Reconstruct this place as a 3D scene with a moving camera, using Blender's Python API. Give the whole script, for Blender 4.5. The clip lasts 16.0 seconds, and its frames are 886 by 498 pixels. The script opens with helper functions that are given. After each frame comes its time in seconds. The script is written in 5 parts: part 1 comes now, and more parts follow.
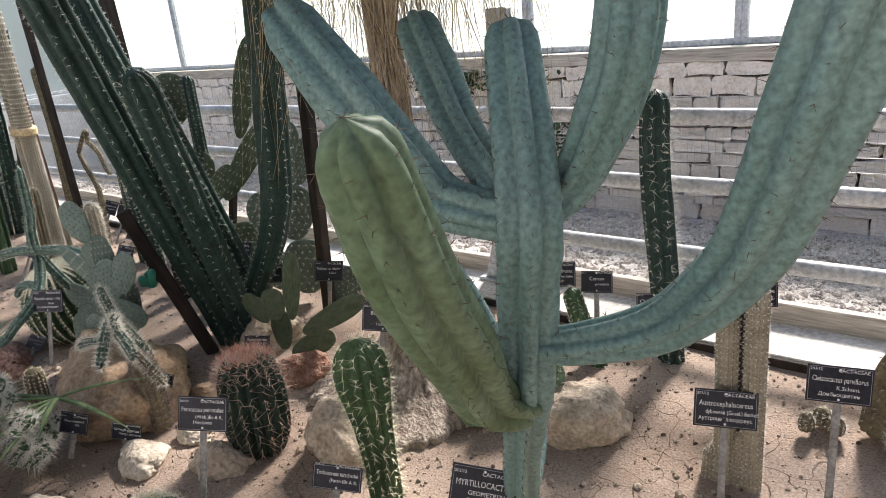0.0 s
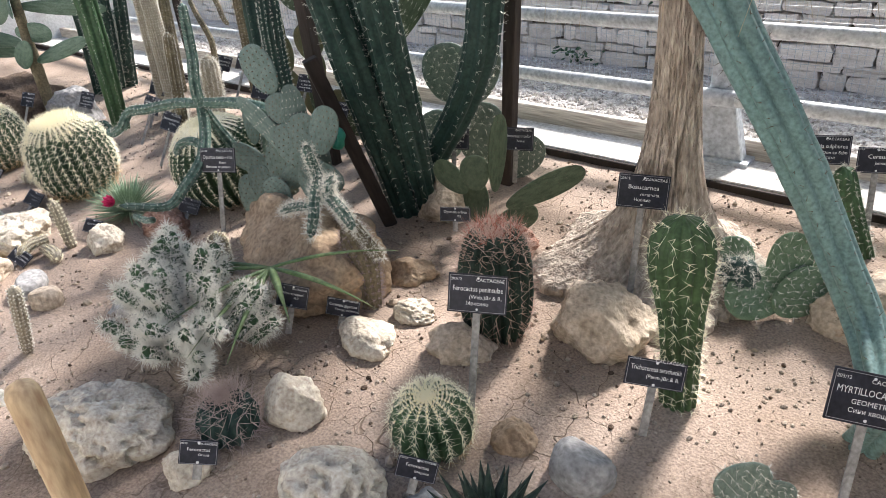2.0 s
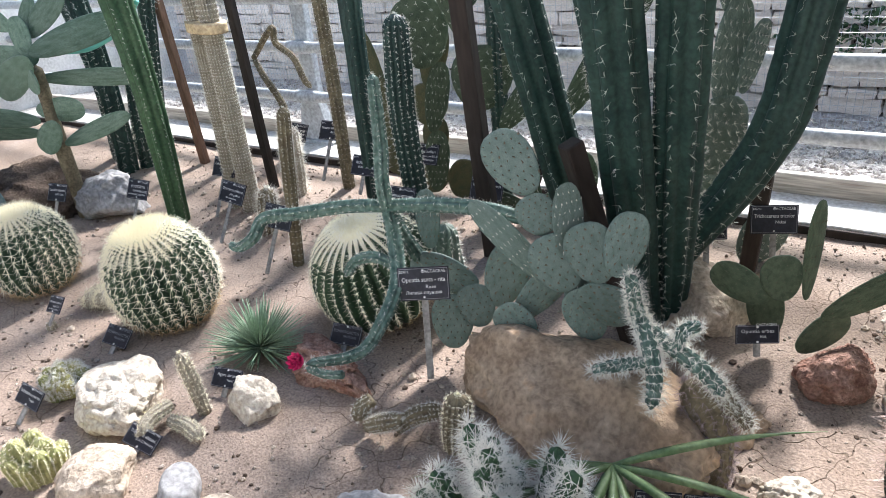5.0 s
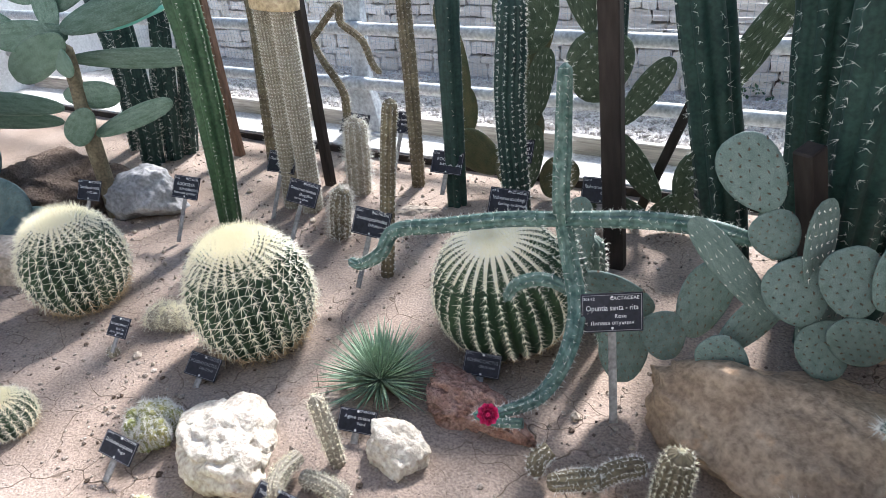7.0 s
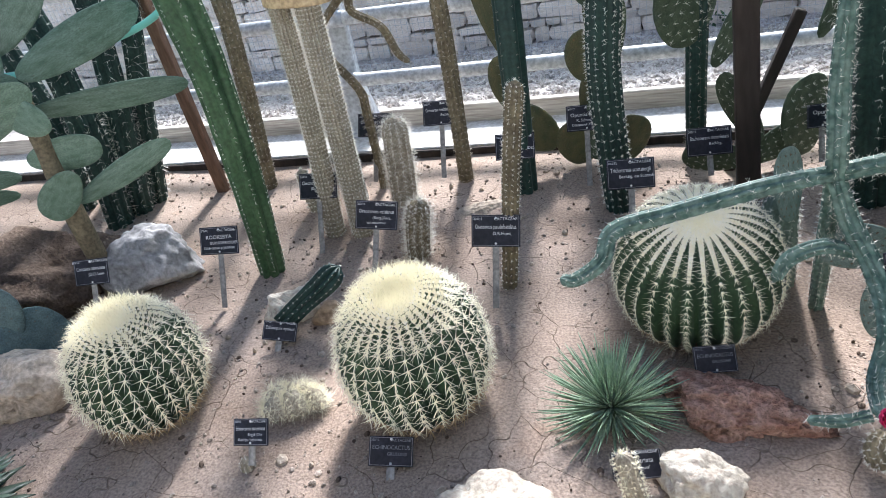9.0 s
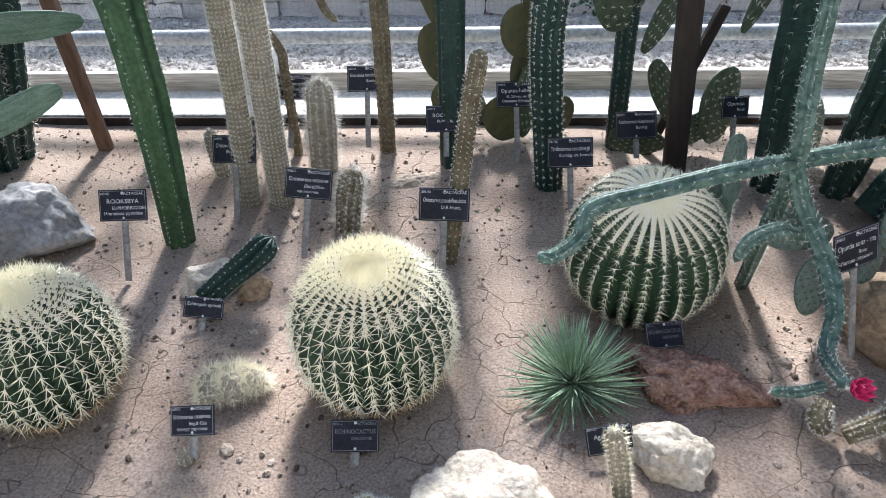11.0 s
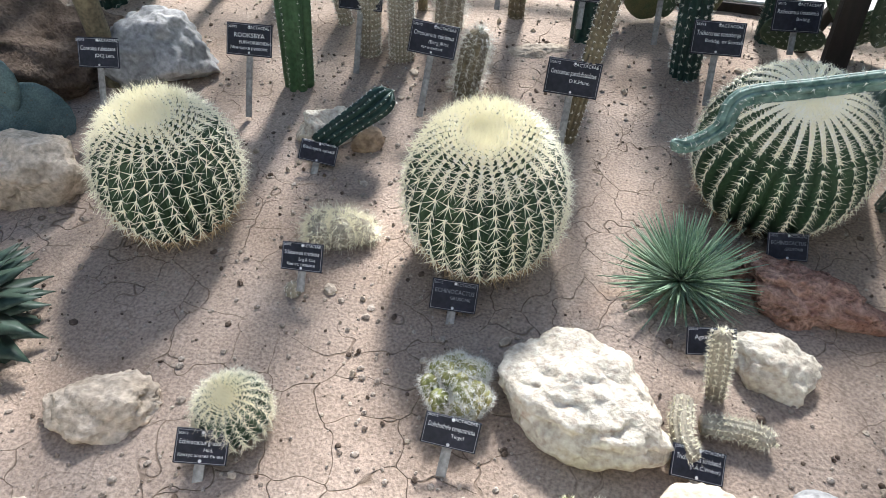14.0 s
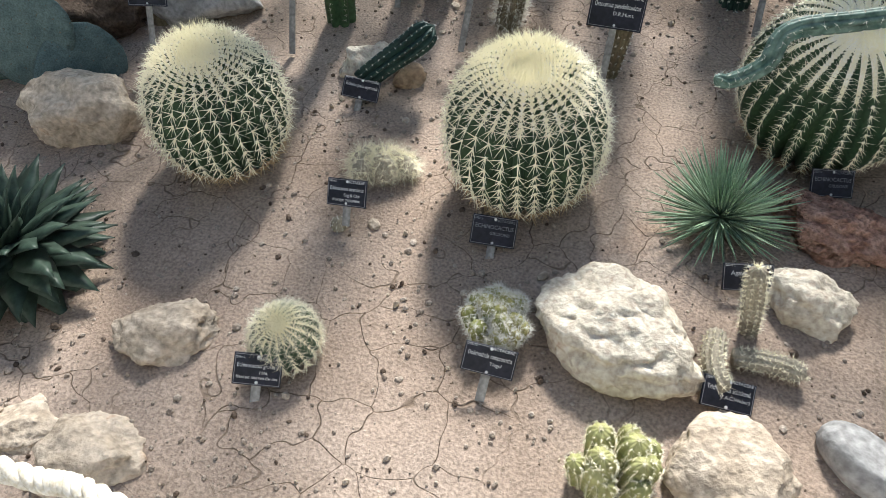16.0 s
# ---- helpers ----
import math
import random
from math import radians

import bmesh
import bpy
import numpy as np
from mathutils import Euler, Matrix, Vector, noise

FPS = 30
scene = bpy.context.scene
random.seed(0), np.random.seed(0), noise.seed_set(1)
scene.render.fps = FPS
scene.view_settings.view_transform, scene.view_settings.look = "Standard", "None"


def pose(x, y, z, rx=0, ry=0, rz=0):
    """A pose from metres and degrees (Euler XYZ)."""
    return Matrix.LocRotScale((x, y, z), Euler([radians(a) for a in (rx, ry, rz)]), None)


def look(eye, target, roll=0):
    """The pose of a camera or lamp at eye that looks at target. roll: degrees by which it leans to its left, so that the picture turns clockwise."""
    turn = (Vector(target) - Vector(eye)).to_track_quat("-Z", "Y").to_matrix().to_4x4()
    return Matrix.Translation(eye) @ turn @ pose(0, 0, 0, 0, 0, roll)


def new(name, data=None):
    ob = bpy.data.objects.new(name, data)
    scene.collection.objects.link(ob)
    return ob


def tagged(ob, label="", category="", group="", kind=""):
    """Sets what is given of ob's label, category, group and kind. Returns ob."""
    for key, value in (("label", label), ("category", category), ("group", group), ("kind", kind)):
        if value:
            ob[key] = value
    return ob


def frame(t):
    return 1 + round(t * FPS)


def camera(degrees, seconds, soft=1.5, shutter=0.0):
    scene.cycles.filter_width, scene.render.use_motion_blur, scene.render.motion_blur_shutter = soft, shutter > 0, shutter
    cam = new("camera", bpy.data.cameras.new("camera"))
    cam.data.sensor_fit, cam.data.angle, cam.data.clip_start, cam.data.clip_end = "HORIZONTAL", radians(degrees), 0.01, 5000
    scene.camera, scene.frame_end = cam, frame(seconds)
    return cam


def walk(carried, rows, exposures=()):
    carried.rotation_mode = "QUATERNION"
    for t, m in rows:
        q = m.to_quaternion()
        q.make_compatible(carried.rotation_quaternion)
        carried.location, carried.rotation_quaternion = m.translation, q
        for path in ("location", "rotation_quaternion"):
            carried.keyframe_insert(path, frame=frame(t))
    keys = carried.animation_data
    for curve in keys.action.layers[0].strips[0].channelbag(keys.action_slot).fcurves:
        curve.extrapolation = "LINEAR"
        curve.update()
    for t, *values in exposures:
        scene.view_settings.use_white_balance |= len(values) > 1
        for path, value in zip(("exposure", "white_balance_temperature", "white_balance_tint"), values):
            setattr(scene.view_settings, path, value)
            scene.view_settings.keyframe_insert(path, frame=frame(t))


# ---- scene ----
cam = camera(66.0, 16.0, soft=0.7)
PATH = [
    (0, (1.996, 0.639, 1.397), (0.816, 2.116, 0.744), -5.5),
    (0.5, (1.761, 0.535, 1.346), (0.576, 1.981, 0.636), -2.2),
    (1, (1.486, 0.503, 1.306), (0.257, 1.758, 0.349), -3.9),
    (1.5, (1.332, 0.447, 1.286), (0.177, 1.73, 0.276), -5.9),
    (2, (1.204, 0.392, 1.291), (0.045, 1.706, 0.327), -4.4),
    (2.5, (0.962, 0.45, 1.298), (-0.371, 1.768, 0.601), -5.2),
    (3, (0.831, 0.385, 1.256), (-0.237, 1.887, 0.478), -0.5),
    (3.5, (0.678, 0.35, 1.296), (-0.39, 1.79, 0.41), -10.5),
    (4, (0.414, 0.37, 1.319), (-0.598, 1.843, 0.421), -7.8),
    (4.2, (0.296, 0.396, 1.324), (-0.789, 1.83, 0.451), -8.3),
    (6.3, (-0.514, 0.4, 1.316), (-1.45, 1.875, 0.342), -2.8),
    (6.5, (-0.577, 0.386, 1.327), (-1.52, 1.851, 0.345), -4.0),
    (7, (-0.745, 0.375, 1.303), (-1.685, 1.866, 0.358), -4.5),
    (7.5, (-0.986, 0.438, 1.33), (-1.886, 2.004, 0.473), -3.3),
    (8, (-1.173, 0.432, 1.304), (-2.011, 2.006, 0.399), -5.6),
    (8.2, (-1.292, 0.389, 1.318), (-2.068, 1.963, 0.359), -7.3),
    (10.3, (-1.981, 0.354, 1.295), (-2.254, 1.994, 0.184), -7.6),
    (10.5, (-1.995, 0.369, 1.295), (-2.199, 2.007, 0.166), -5.3),
    (11, (-1.99, 0.381, 1.293), (-2.132, 2.017, 0.152), -2.1),
    (11.5, (-1.995, 0.393, 1.292), (-2.103, 1.995, 0.1), -1.9),
    (12, (-1.991, 0.391, 1.294), (-2.09, 1.996, 0.106), -2.1),
    (12.5, (-1.985, 0.383, 1.296), (-2.059, 1.997, 0.118), -2.1),
    (13, (-2.021, 0.366, 1.307), (-2.195, 1.965, 0.119), -1.4),
    (13.5, (-2.049, 0.389, 1.257), (-2.362, 1.816, -0.109), -1.0),
    (14, (-2.054, 0.374, 1.247), (-2.415, 1.754, -0.155), -0.1),
    (14.5, (-2.06, 0.363, 1.261), (-2.429, 1.719, -0.163), -0.1),
    (15, (-2.04, 0.337, 1.287), (-2.33, 1.642, -0.201), -3.1),
    (15.5, (-2.028, 0.35, 1.285), (-2.383, 1.646, -0.196), -1.4),
    (16, (-2.044, 0.346, 1.283), (-2.485, 1.557, -0.247), -3.8),
]
walk(cam, [(t, look(eye, target, roll)) for t, eye, target, roll in PATH],
     [(0, 1.0, 7000, 16), (0.5, 1.2, 7100, 16), (1.2, 1.42, 6950, 15), (3.5, 1.44, 6500, 13), (7.5, 1.44, 6150, 13), (11, 1.28, 6150, 12), (13, 1.28, 6250, 10), (15, 1.15, 6400, 8), (16, 0.99, 6600, 7)])

# ---- world, sun, exposure ----
SUN_ELEV, SUN_TURN = 39.5, -4.0
world = bpy.data.worlds.new("sky")
scene.world = world
world.use_nodes = True
wn = world.node_tree
sky = wn.nodes.new("ShaderNodeTexSky")
sky.sky_type, sky.sun_disc = "NISHITA", False
sky.sun_elevation, sky.sun_rotation = radians(SUN_ELEV), radians(SUN_TURN)
wn.links.new(sky.outputs[0], wn.nodes["Background"].inputs[0])
wn.nodes["Background"].inputs[1].default_value = 0.118
sun = new("sun", bpy.data.lights.new("sun", "SUN"))
sun.data.energy, sun.data.angle, sun.data.color = 4.7, radians(9), (1.0, 0.975, 0.96)
sun.matrix_world = look((-0.7, 10, 8.25), (0, 0, 0))


# ---- materials ----
def mat(name, c1, c2=None, scale=8.0, rough=0.7, bump=0.2, fine=60.0, metal=0.0, c3=None, dist=0.01, spec=0.25, sss=0.0, coords="Object", stretch=(1, 1, 1), rand=0.0, trans=0.0):
    """Two tones mixed by a broad noise, speckled by a fine one, with relief."""
    m = bpy.data.materials.new(name)
    m.use_nodes = True
    nt = m.node_tree
    p = nt.nodes["Principled BSDF"]
    tc = nt.nodes.new("ShaderNodeTexCoord")
    mp = nt.nodes.new("ShaderNodeMapping")
    mp.inputs["Scale"].default_value = stretch
    nt.links.new(tc.outputs[coords], mp.inputs[0])
    n1 = nt.nodes.new("ShaderNodeTexNoise")
    n1.inputs["Scale"].default_value, n1.inputs["Detail"].default_value = scale, 6
    n2 = nt.nodes.new("ShaderNodeTexNoise")
    n2.inputs["Scale"].default_value, n2.inputs["Detail"].default_value = fine, 4
    for n in (n1, n2):
        nt.links.new(mp.outputs[0], n.inputs["Vector"])
    r1 = nt.nodes.new("ShaderNodeValToRGB")
    c2 = c2 or c1
    r1.color_ramp.elements[0].position, r1.color_ramp.elements[1].position = 0.35, 0.65
    r1.color_ramp.elements[0].color, r1.color_ramp.elements[1].color = (*c1, 1), (*c2, 1)
    if c3:
        e = r1.color_ramp.elements.new(0.78)
        e.color = (*c3, 1)
    nt.links.new(n1.outputs["Fac"], r1.inputs[0])
    mix = nt.nodes.new("ShaderNodeMixRGB")
    mix.blend_type = "OVERLAY"
    mix.inputs[0].default_value = 0.45
    nt.links.new(r1.outputs[0], mix.inputs[1])
    gr = nt.nodes.new("ShaderNodeMapRange")
    gr.inputs["From Min"].default_value, gr.inputs["From Max"].default_value = 0.22, 0.78
    nt.links.new(n2.outputs["Fac"], gr.inputs[0])
    nt.links.new(gr.outputs[0], mix.inputs[2])
    out = mix.outputs[0]
    if rand:
        oi = nt.nodes.new("ShaderNodeObjectInfo")
        hsv = nt.nodes.new("ShaderNodeHueSaturation")
        mr = nt.nodes.new("ShaderNodeMapRange")
        mr.inputs["To Min"].default_value, mr.inputs["To Max"].default_value = 1 - rand, 1 + rand
        nt.links.new(oi.outputs["Random"], mr.inputs[0])
        nt.links.new(mr.outputs[0], hsv.inputs["Value"])
        nt.links.new(out, hsv.inputs["Color"])
        out = hsv.outputs[0]
    nt.links.new(out, p.inputs["Base Color"])
    p.inputs["Roughness"].default_value, p.inputs["Metallic"].default_value = rough, metal
    p.inputs["Specular IOR Level"].default_value = spec
    if sss:
        p.inputs["Subsurface Weight"].default_value = sss
        p.inputs["Subsurface Radius"].default_value = (0.01, 0.008, 0.003)
    if trans:
        p.inputs["Transmission Weight"].default_value = trans
    if bump:
        ad = nt.nodes.new("ShaderNodeMath")
        ad.operation = "ADD"
        nt.links.new(n1.outputs["Fac"], ad.inputs[0])
        nt.links.new(n2.outputs["Fac"], ad.inputs[1])
        bp = nt.nodes.new("ShaderNodeBump")
        bp.inputs["Strength"].default_value, bp.inputs["Distance"].default_value = bump, dist
        nt.links.new(ad.outputs[0], bp.inputs["Height"])
        nt.links.new(bp.outputs[0], p.inputs["Normal"])
    return m


def plain(name, c, rough=0.6, metal=0.0, spec=0.4):
    m = bpy.data.materials.new(name)
    m.use_nodes = True
    p = m.node_tree.nodes["Principled BSDF"]
    p.inputs["Base Color"].default_value = (*c, 1)
    p.inputs["Roughness"].default_value, p.inputs["Metallic"].default_value = rough, metal
    p.inputs["Specular IOR Level"].default_value = spec
    return m


M_SOIL = mat("sandy_soil", (0.27, 0.205, 0.158), (0.37, 0.295, 0.24), 2.2, 0.95, 0.6, 140, c3=(0.33, 0.215, 0.145), dist=0.007, spec=0.15)
def add_cracks(m, scale, width):
    """Drying cracks: dark lines between curled plates, only in some patches."""
    nt = m.node_tree
    p = nt.nodes["Principled BSDF"]
    tc = nt.nodes.new("ShaderNodeTexCoord")
    nz = nt.nodes.new("ShaderNodeTexNoise")
    nz.inputs["Scale"].default_value = 6
    mixv = nt.nodes.new("ShaderNodeMixRGB")
    mixv.inputs[0].default_value = 0.16
    nt.links.new(tc.outputs["Object"], nz.inputs["Vector"])
    nt.links.new(tc.outputs["Object"], mixv.inputs[1])
    nt.links.new(nz.outputs["Color"], mixv.inputs[2])
    vo = nt.nodes.new("ShaderNodeTexVoronoi")
    vo.feature = "DISTANCE_TO_EDGE"
    vo.inputs["Scale"].default_value = scale
    nt.links.new(mixv.outputs[0], vo.inputs["Vector"])
    ramp = nt.nodes.new("ShaderNodeValToRGB")
    ramp.color_ramp.elements[0].position, ramp.color_ramp.elements[1].position = 0.0, width
    nt.links.new(vo.outputs["Distance"], ramp.inputs[0])
    n2 = nt.nodes.new("ShaderNodeTexNoise")
    n2.inputs["Scale"].default_value = 1.6
    nt.links.new(tc.outputs["Object"], n2.inputs["Vector"])
    r2 = nt.nodes.new("ShaderNodeValToRGB")
    r2.color_ramp.elements[0].position, r2.color_ramp.elements[1].position = 0.44, 0.60
    nt.links.new(n2.outputs["Fac"], r2.inputs[0])
    mx = nt.nodes.new("ShaderNodeMath")
    mx.operation = "MAXIMUM"
    nt.links.new(ramp.outputs[0], mx.inputs[0])
    nt.links.new(r2.outputs[0], mx.inputs[1])
    col = nt.nodes.new("ShaderNodeMixRGB")
    src = p.inputs["Base Color"].links[0].from_socket
    col.inputs[1].default_value = (0.15, 0.11, 0.08, 1)
    nt.links.new(mx.outputs[0], col.inputs[0])
    nt.links.new(src, col.inputs[2])
    nt.links.new(col.outputs[0], p.inputs["Base Color"])
    bp = nt.nodes.new("ShaderNodeBump")
    bp.inputs["Strength"].default_value, bp.inputs["Distance"].default_value = 0.7, 0.006
    nt.links.new(mx.outputs[0], bp.inputs["Height"])
    old = p.inputs["Normal"].links[0].from_node
    nt.links.new(bp.outputs[0], old.inputs["Normal"])


add_cracks(M_SOIL, 8.0, 0.011)
M_GRIT = mat("grit", (0.25, 0.2, 0.16), (0.42, 0.36, 0.3), 30, 0.95, 0.4, 200, spec=0.15)
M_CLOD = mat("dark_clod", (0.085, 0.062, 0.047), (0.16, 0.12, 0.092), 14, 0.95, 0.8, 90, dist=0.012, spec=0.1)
M_GRAVEL = mat("gravel", (0.42, 0.39, 0.36), (0.62, 0.58, 0.55), 6, 0.95, 0.8, 70, dist=0.02, spec=0.15)
M_GRAVEL_LOOSE = mat("loose_gravel", (0.32, 0.29, 0.26), (0.66, 0.62, 0.58), 28, 0.95, 0.4, 120, spec=0.15)
M_STONE = mat("pale_stone", (0.38, 0.31, 0.235), (0.53, 0.45, 0.36), 14, 0.9, 0.6, 70, c3=(0.52, 0.36, 0.24), dist=0.012, spec=0.2, rand=0.12)
M_STONE_TAN = mat("tan_stone", (0.29, 0.205, 0.135), (0.41, 0.31, 0.215), 9, 0.9, 0.6, 60, c3=(0.5, 0.3, 0.16), dist=0.012, spec=0.2)
M_STONE_GREY = mat("grey_stone", (0.25, 0.25, 0.245), (0.38, 0.37, 0.36), 9, 0.85, 0.4, 60, dist=0.008, spec=0.25)
M_STONE_RED = mat("red_stone", (0.27, 0.14, 0.10), (0.42, 0.27, 0.21), 26, 0.95, 1.0, 110, dist=0.012, spec=0.15)
M_STONE_WHITE = mat("white_porous_stone", (0.50, 0.44, 0.35), (0.64, 0.58, 0.48), 18, 0.92, 0.6, 80, c3=(0.55, 0.42, 0.3), dist=0.01, spec=0.2)
M_WALL = mat("wall_stone", (0.66, 0.60, 0.54), (0.80, 0.75, 0.70), 10, 0.92, 0.6, 60, c3=(0.62, 0.5, 0.43), dist=0.01, spec=0.2, rand=0.16)
M_MORTAR = mat("wall_joint", (0.10, 0.08, 0.07), (0.18, 0.15, 0.12), 12, 0.95, 0.5, 60, spec=0.1)
M_PIPE = mat("grey_painted_pipe", (0.42, 0.44, 0.46), (0.55, 0.57, 0.58), 9, 0.45, 0.15, 60, dist=0.002, spec=0.5)
M_POST = mat("grey_painted_steel", (0.40, 0.43, 0.46), (0.52, 0.55, 0.58), 7, 0.5, 0.2, 50, dist=0.002, spec=0.5)
M_WOODP = mat("weathered_board", (0.42, 0.38, 0.33), (0.58, 0.53, 0.47), 6, 0.85, 0.4, 40, dist=0.004, stretch=(0.2, 3, 3))
M_DARKWOOD = mat("dark_board", (0.022, 0.018, 0.016), (0.045, 0.034, 0.028), 8, 0.85, 0.3, 50, dist=0.004, stretch=(1, 1, 0.2))
M_GOLD = mat("barrel_skin", (0.022, 0.05, 0.026), (0.045, 0.085, 0.04), 12, 0.55, 0.15, 90, dist=0.003)
M_GREEN = mat("dark_green_skin", (0.013, 0.036, 0.031), (0.028, 0.06, 0.049), 9, 0.5, 0.15, 70, dist=0.003)
M_GREEN2 = mat("fresh_green_skin", (0.034, 0.08, 0.036), (0.06, 0.118, 0.056), 9, 0.5, 0.15, 70, dist=0.003)
M_GREEN3 = mat("olive_ribbed_skin", (0.035, 0.07, 0.03), (0.065, 0.115, 0.05), 9, 0.5, 0.15, 70, dist=0.003)
M_CONC = mat("pale_concrete", (0.50, 0.48, 0.45), (0.64, 0.62, 0.59), 5, 0.85, 0.4, 60, dist=0.004)
M_BLUE = mat("blue_green_skin", (0.125, 0.215, 0.205), (0.18, 0.28, 0.26), 3, 0.45, 0.06, 90, c3=(0.13, 0.23, 0.18), dist=0.003, sss=0.05)
M_BLUEOLD = mat("olive_green_skin", (0.095, 0.145, 0.075), (0.15, 0.22, 0.145), 5, 0.55, 0.12, 60, c3=(0.12, 0.16, 0.07), dist=0.003)
M_PAD = mat("pad_skin", (0.09, 0.15, 0.085), (0.16, 0.23, 0.15), 8, 0.55, 0.12, 70, dist=0.003, rand=0.12)
M_PADGREY = mat("grey_pad_skin", (0.11, 0.155, 0.125), (0.18, 0.23, 0.19), 9, 0.6, 0.15, 70, dist=0.003, rand=0.1)
M_PADDARK = mat("dark_pad_skin", (0.05, 0.075, 0.045), (0.09, 0.12, 0.075), 9, 0.6, 0.15, 70, dist=0.003, rand=0.1)
M_WOOLCOL = mat("woolly_skin", (0.25, 0.22, 0.165), (0.36, 0.325, 0.255), 25, 0.9, 0.4, 200, dist=0.004)
M_BROWNCOL = mat("corky_skin", (0.12, 0.1, 0.065), (0.2, 0.17, 0.11), 16, 0.85, 0.4, 90, dist=0.004)
M_SPINE_Y = plain("straw_spine", (0.93, 0.88, 0.68), 0.5)
M_SPINE_W = plain("white_spine", (0.8, 0.78, 0.7), 0.5)
M_SPINE_G = plain("grey_spine", (0.42, 0.38, 0.32), 0.6)
M_SPINE_R = plain("red_spine", (0.35, 0.13, 0.09), 0.5)
M_SPINE_D = plain("dark_spine", (0.12, 0.09, 0.06), 0.6)
M_WOOL = mat("cream_wool", (0.91, 0.86, 0.68), (0.94, 0.92, 0.84), 40, 0.95, 0.6, 250, dist=0.006)
M_BARK = mat("furrowed_bark", (0.31, 0.25, 0.2), (0.6, 0.52, 0.43), 26, 0.92, 1.0, 80, c3=(0.62, 0.53, 0.43), dist=0.02, stretch=(1, 1, 0.34))
M_LABEL = mat("black_label_plate", (0.012, 0.013, 0.02), (0.02, 0.022, 0.035), 20, 0.35, 0.05, 90, dist=0.0005)
M_WHITE = plain("white_letter", (0.75, 0.75, 0.75), 0.6)
M_STAKE = mat("grey_stake", (0.22, 0.21, 0.20), (0.32, 0.31, 0.29), 20, 0.6, 0.1, 90, dist=0.001)
M_AGAVE = mat("agave_leaf", (0.2, 0.3, 0.19), (0.32, 0.42, 0.3), 10, 0.5, 0.1, 60, dist=0.002)
M_AGAVED = mat("dark_agave_leaf", (0.026, 0.045, 0.034), (0.045, 0.072, 0.052), 10, 0.45, 0.1, 60, dist=0.002)
M_DRY = mat("dry_leaf", (0.45, 0.36, 0.22), (0.6, 0.5, 0.34), 10, 0.8, 0.2, 60, dist=0.002)
M_ROPE = mat("rope", (0.62, 0.56, 0.45), (0.75, 0.7, 0.6), 40, 0.85, 0.4, 150, dist=0.003)
M_FLOOR = mat("floor_slab", (0.33, 0.31, 0.29), (0.43, 0.41, 0.38), 4, 0.8, 0.3, 60, dist=0.004)
M_PINK = mat("pink_petal", (0.62, 0.02, 0.12), (0.75, 0.05, 0.2), 30, 0.5, 0.1, 90, dist=0.002)
M_WHITEPAINT = mat("white_painted_frame", (0.66, 0.66, 0.65), (0.76, 0.76, 0.75), 8, 0.5, 0.1, 50, dist=0.002)
M_BAND = mat("tan_band", (0.5, 0.38, 0.22), (0.6, 0.48, 0.3), 20, 0.7, 0.1, 70, dist=0.001)
M_TWINE = plain("green_twine", (0.03, 0.25, 0.17), 0.7)


def make_glass():
    """Whitened greenhouse glass: part clear, part scattering."""
    m = bpy.data.materials.new("whitened_glass")
    m.use_nodes = True
    nt = m.node_tree
    nt.nodes.remove(nt.nodes["Principled BSDF"])
    out = nt.nodes["Material Output"]
    tl, tp, gl = (nt.nodes.new("ShaderNodeBsdf" + n) for n in ("Translucent", "Transparent", "Glossy"))
    tl.inputs[0].default_value, tp.inputs[0].default_value = (0.6, 0.66, 0.65, 1), (0.62, 0.68, 0.67, 1)
    gl.inputs["Roughness"].default_value = 0.2
    nz = nt.nodes.new("ShaderNodeTexNoise")
    nz.inputs["Scale"].default_value = 2.5
    mr = nt.nodes.new("ShaderNodeMapRange")
    mr.inputs["To Min"].default_value, mr.inputs["To Max"].default_value = 0.2, 0.4
    nt.links.new(nz.outputs["Fac"], mr.inputs[0])
    a, c = nt.nodes.new("ShaderNodeMixShader"), nt.nodes.new("ShaderNodeMixShader")
    nt.links.new(mr.outputs[0], a.inputs[0])
    nt.links.new(tl.outputs[0], a.inputs[1])
    nt.links.new(tp.outputs[0], a.inputs[2])
    c.inputs[0].default_value = 0.04
    nt.links.new(a.outputs[0], c.inputs[1])
    nt.links.new(gl.outputs[0], c.inputs[2])
    nt.links.new(c.outputs[0], out.inputs[0])
    return m


M_GLASS = make_glass()


# ---- mesh helpers ----
def mesh_of(name, verts, faces, material, smooth=True):
    me = bpy.data.meshes.new(name)
    me.from_pydata([tuple(v) for v in verts], [], faces)
    me.materials.append(material)
    if smooth:
        me.polygons.foreach_set("use_smooth", [True] * len(me.polygons))
    me.update()
    return me


def piece(name, me, parent=None, label="", m=None):
    ob = new(name, me)
    if parent is not None:
        ob.parent = parent
    if m is not None:
        ob.matrix_basis = m
    if label:
        ob["label"] = label
    return ob


def bm_piece(name, bm, material, parent=None, label="", m=None, smooth=False):
    me = bpy.data.meshes.new(name)
    bm.to_mesh(me)
    bm.free()
    me.materials.append(material)
    if smooth:
        me.polygons.foreach_set("use_smooth", [True] * len(me.polygons))
    return piece(name, me, parent, label, m)


def thing(name, loc, label, category, group="", kind=""):
    ob = new(name)
    ob.empty_display_size = 0.05
    ob.matrix_basis = Matrix.Translation(loc)
    return tagged(ob, label, category, group, kind)


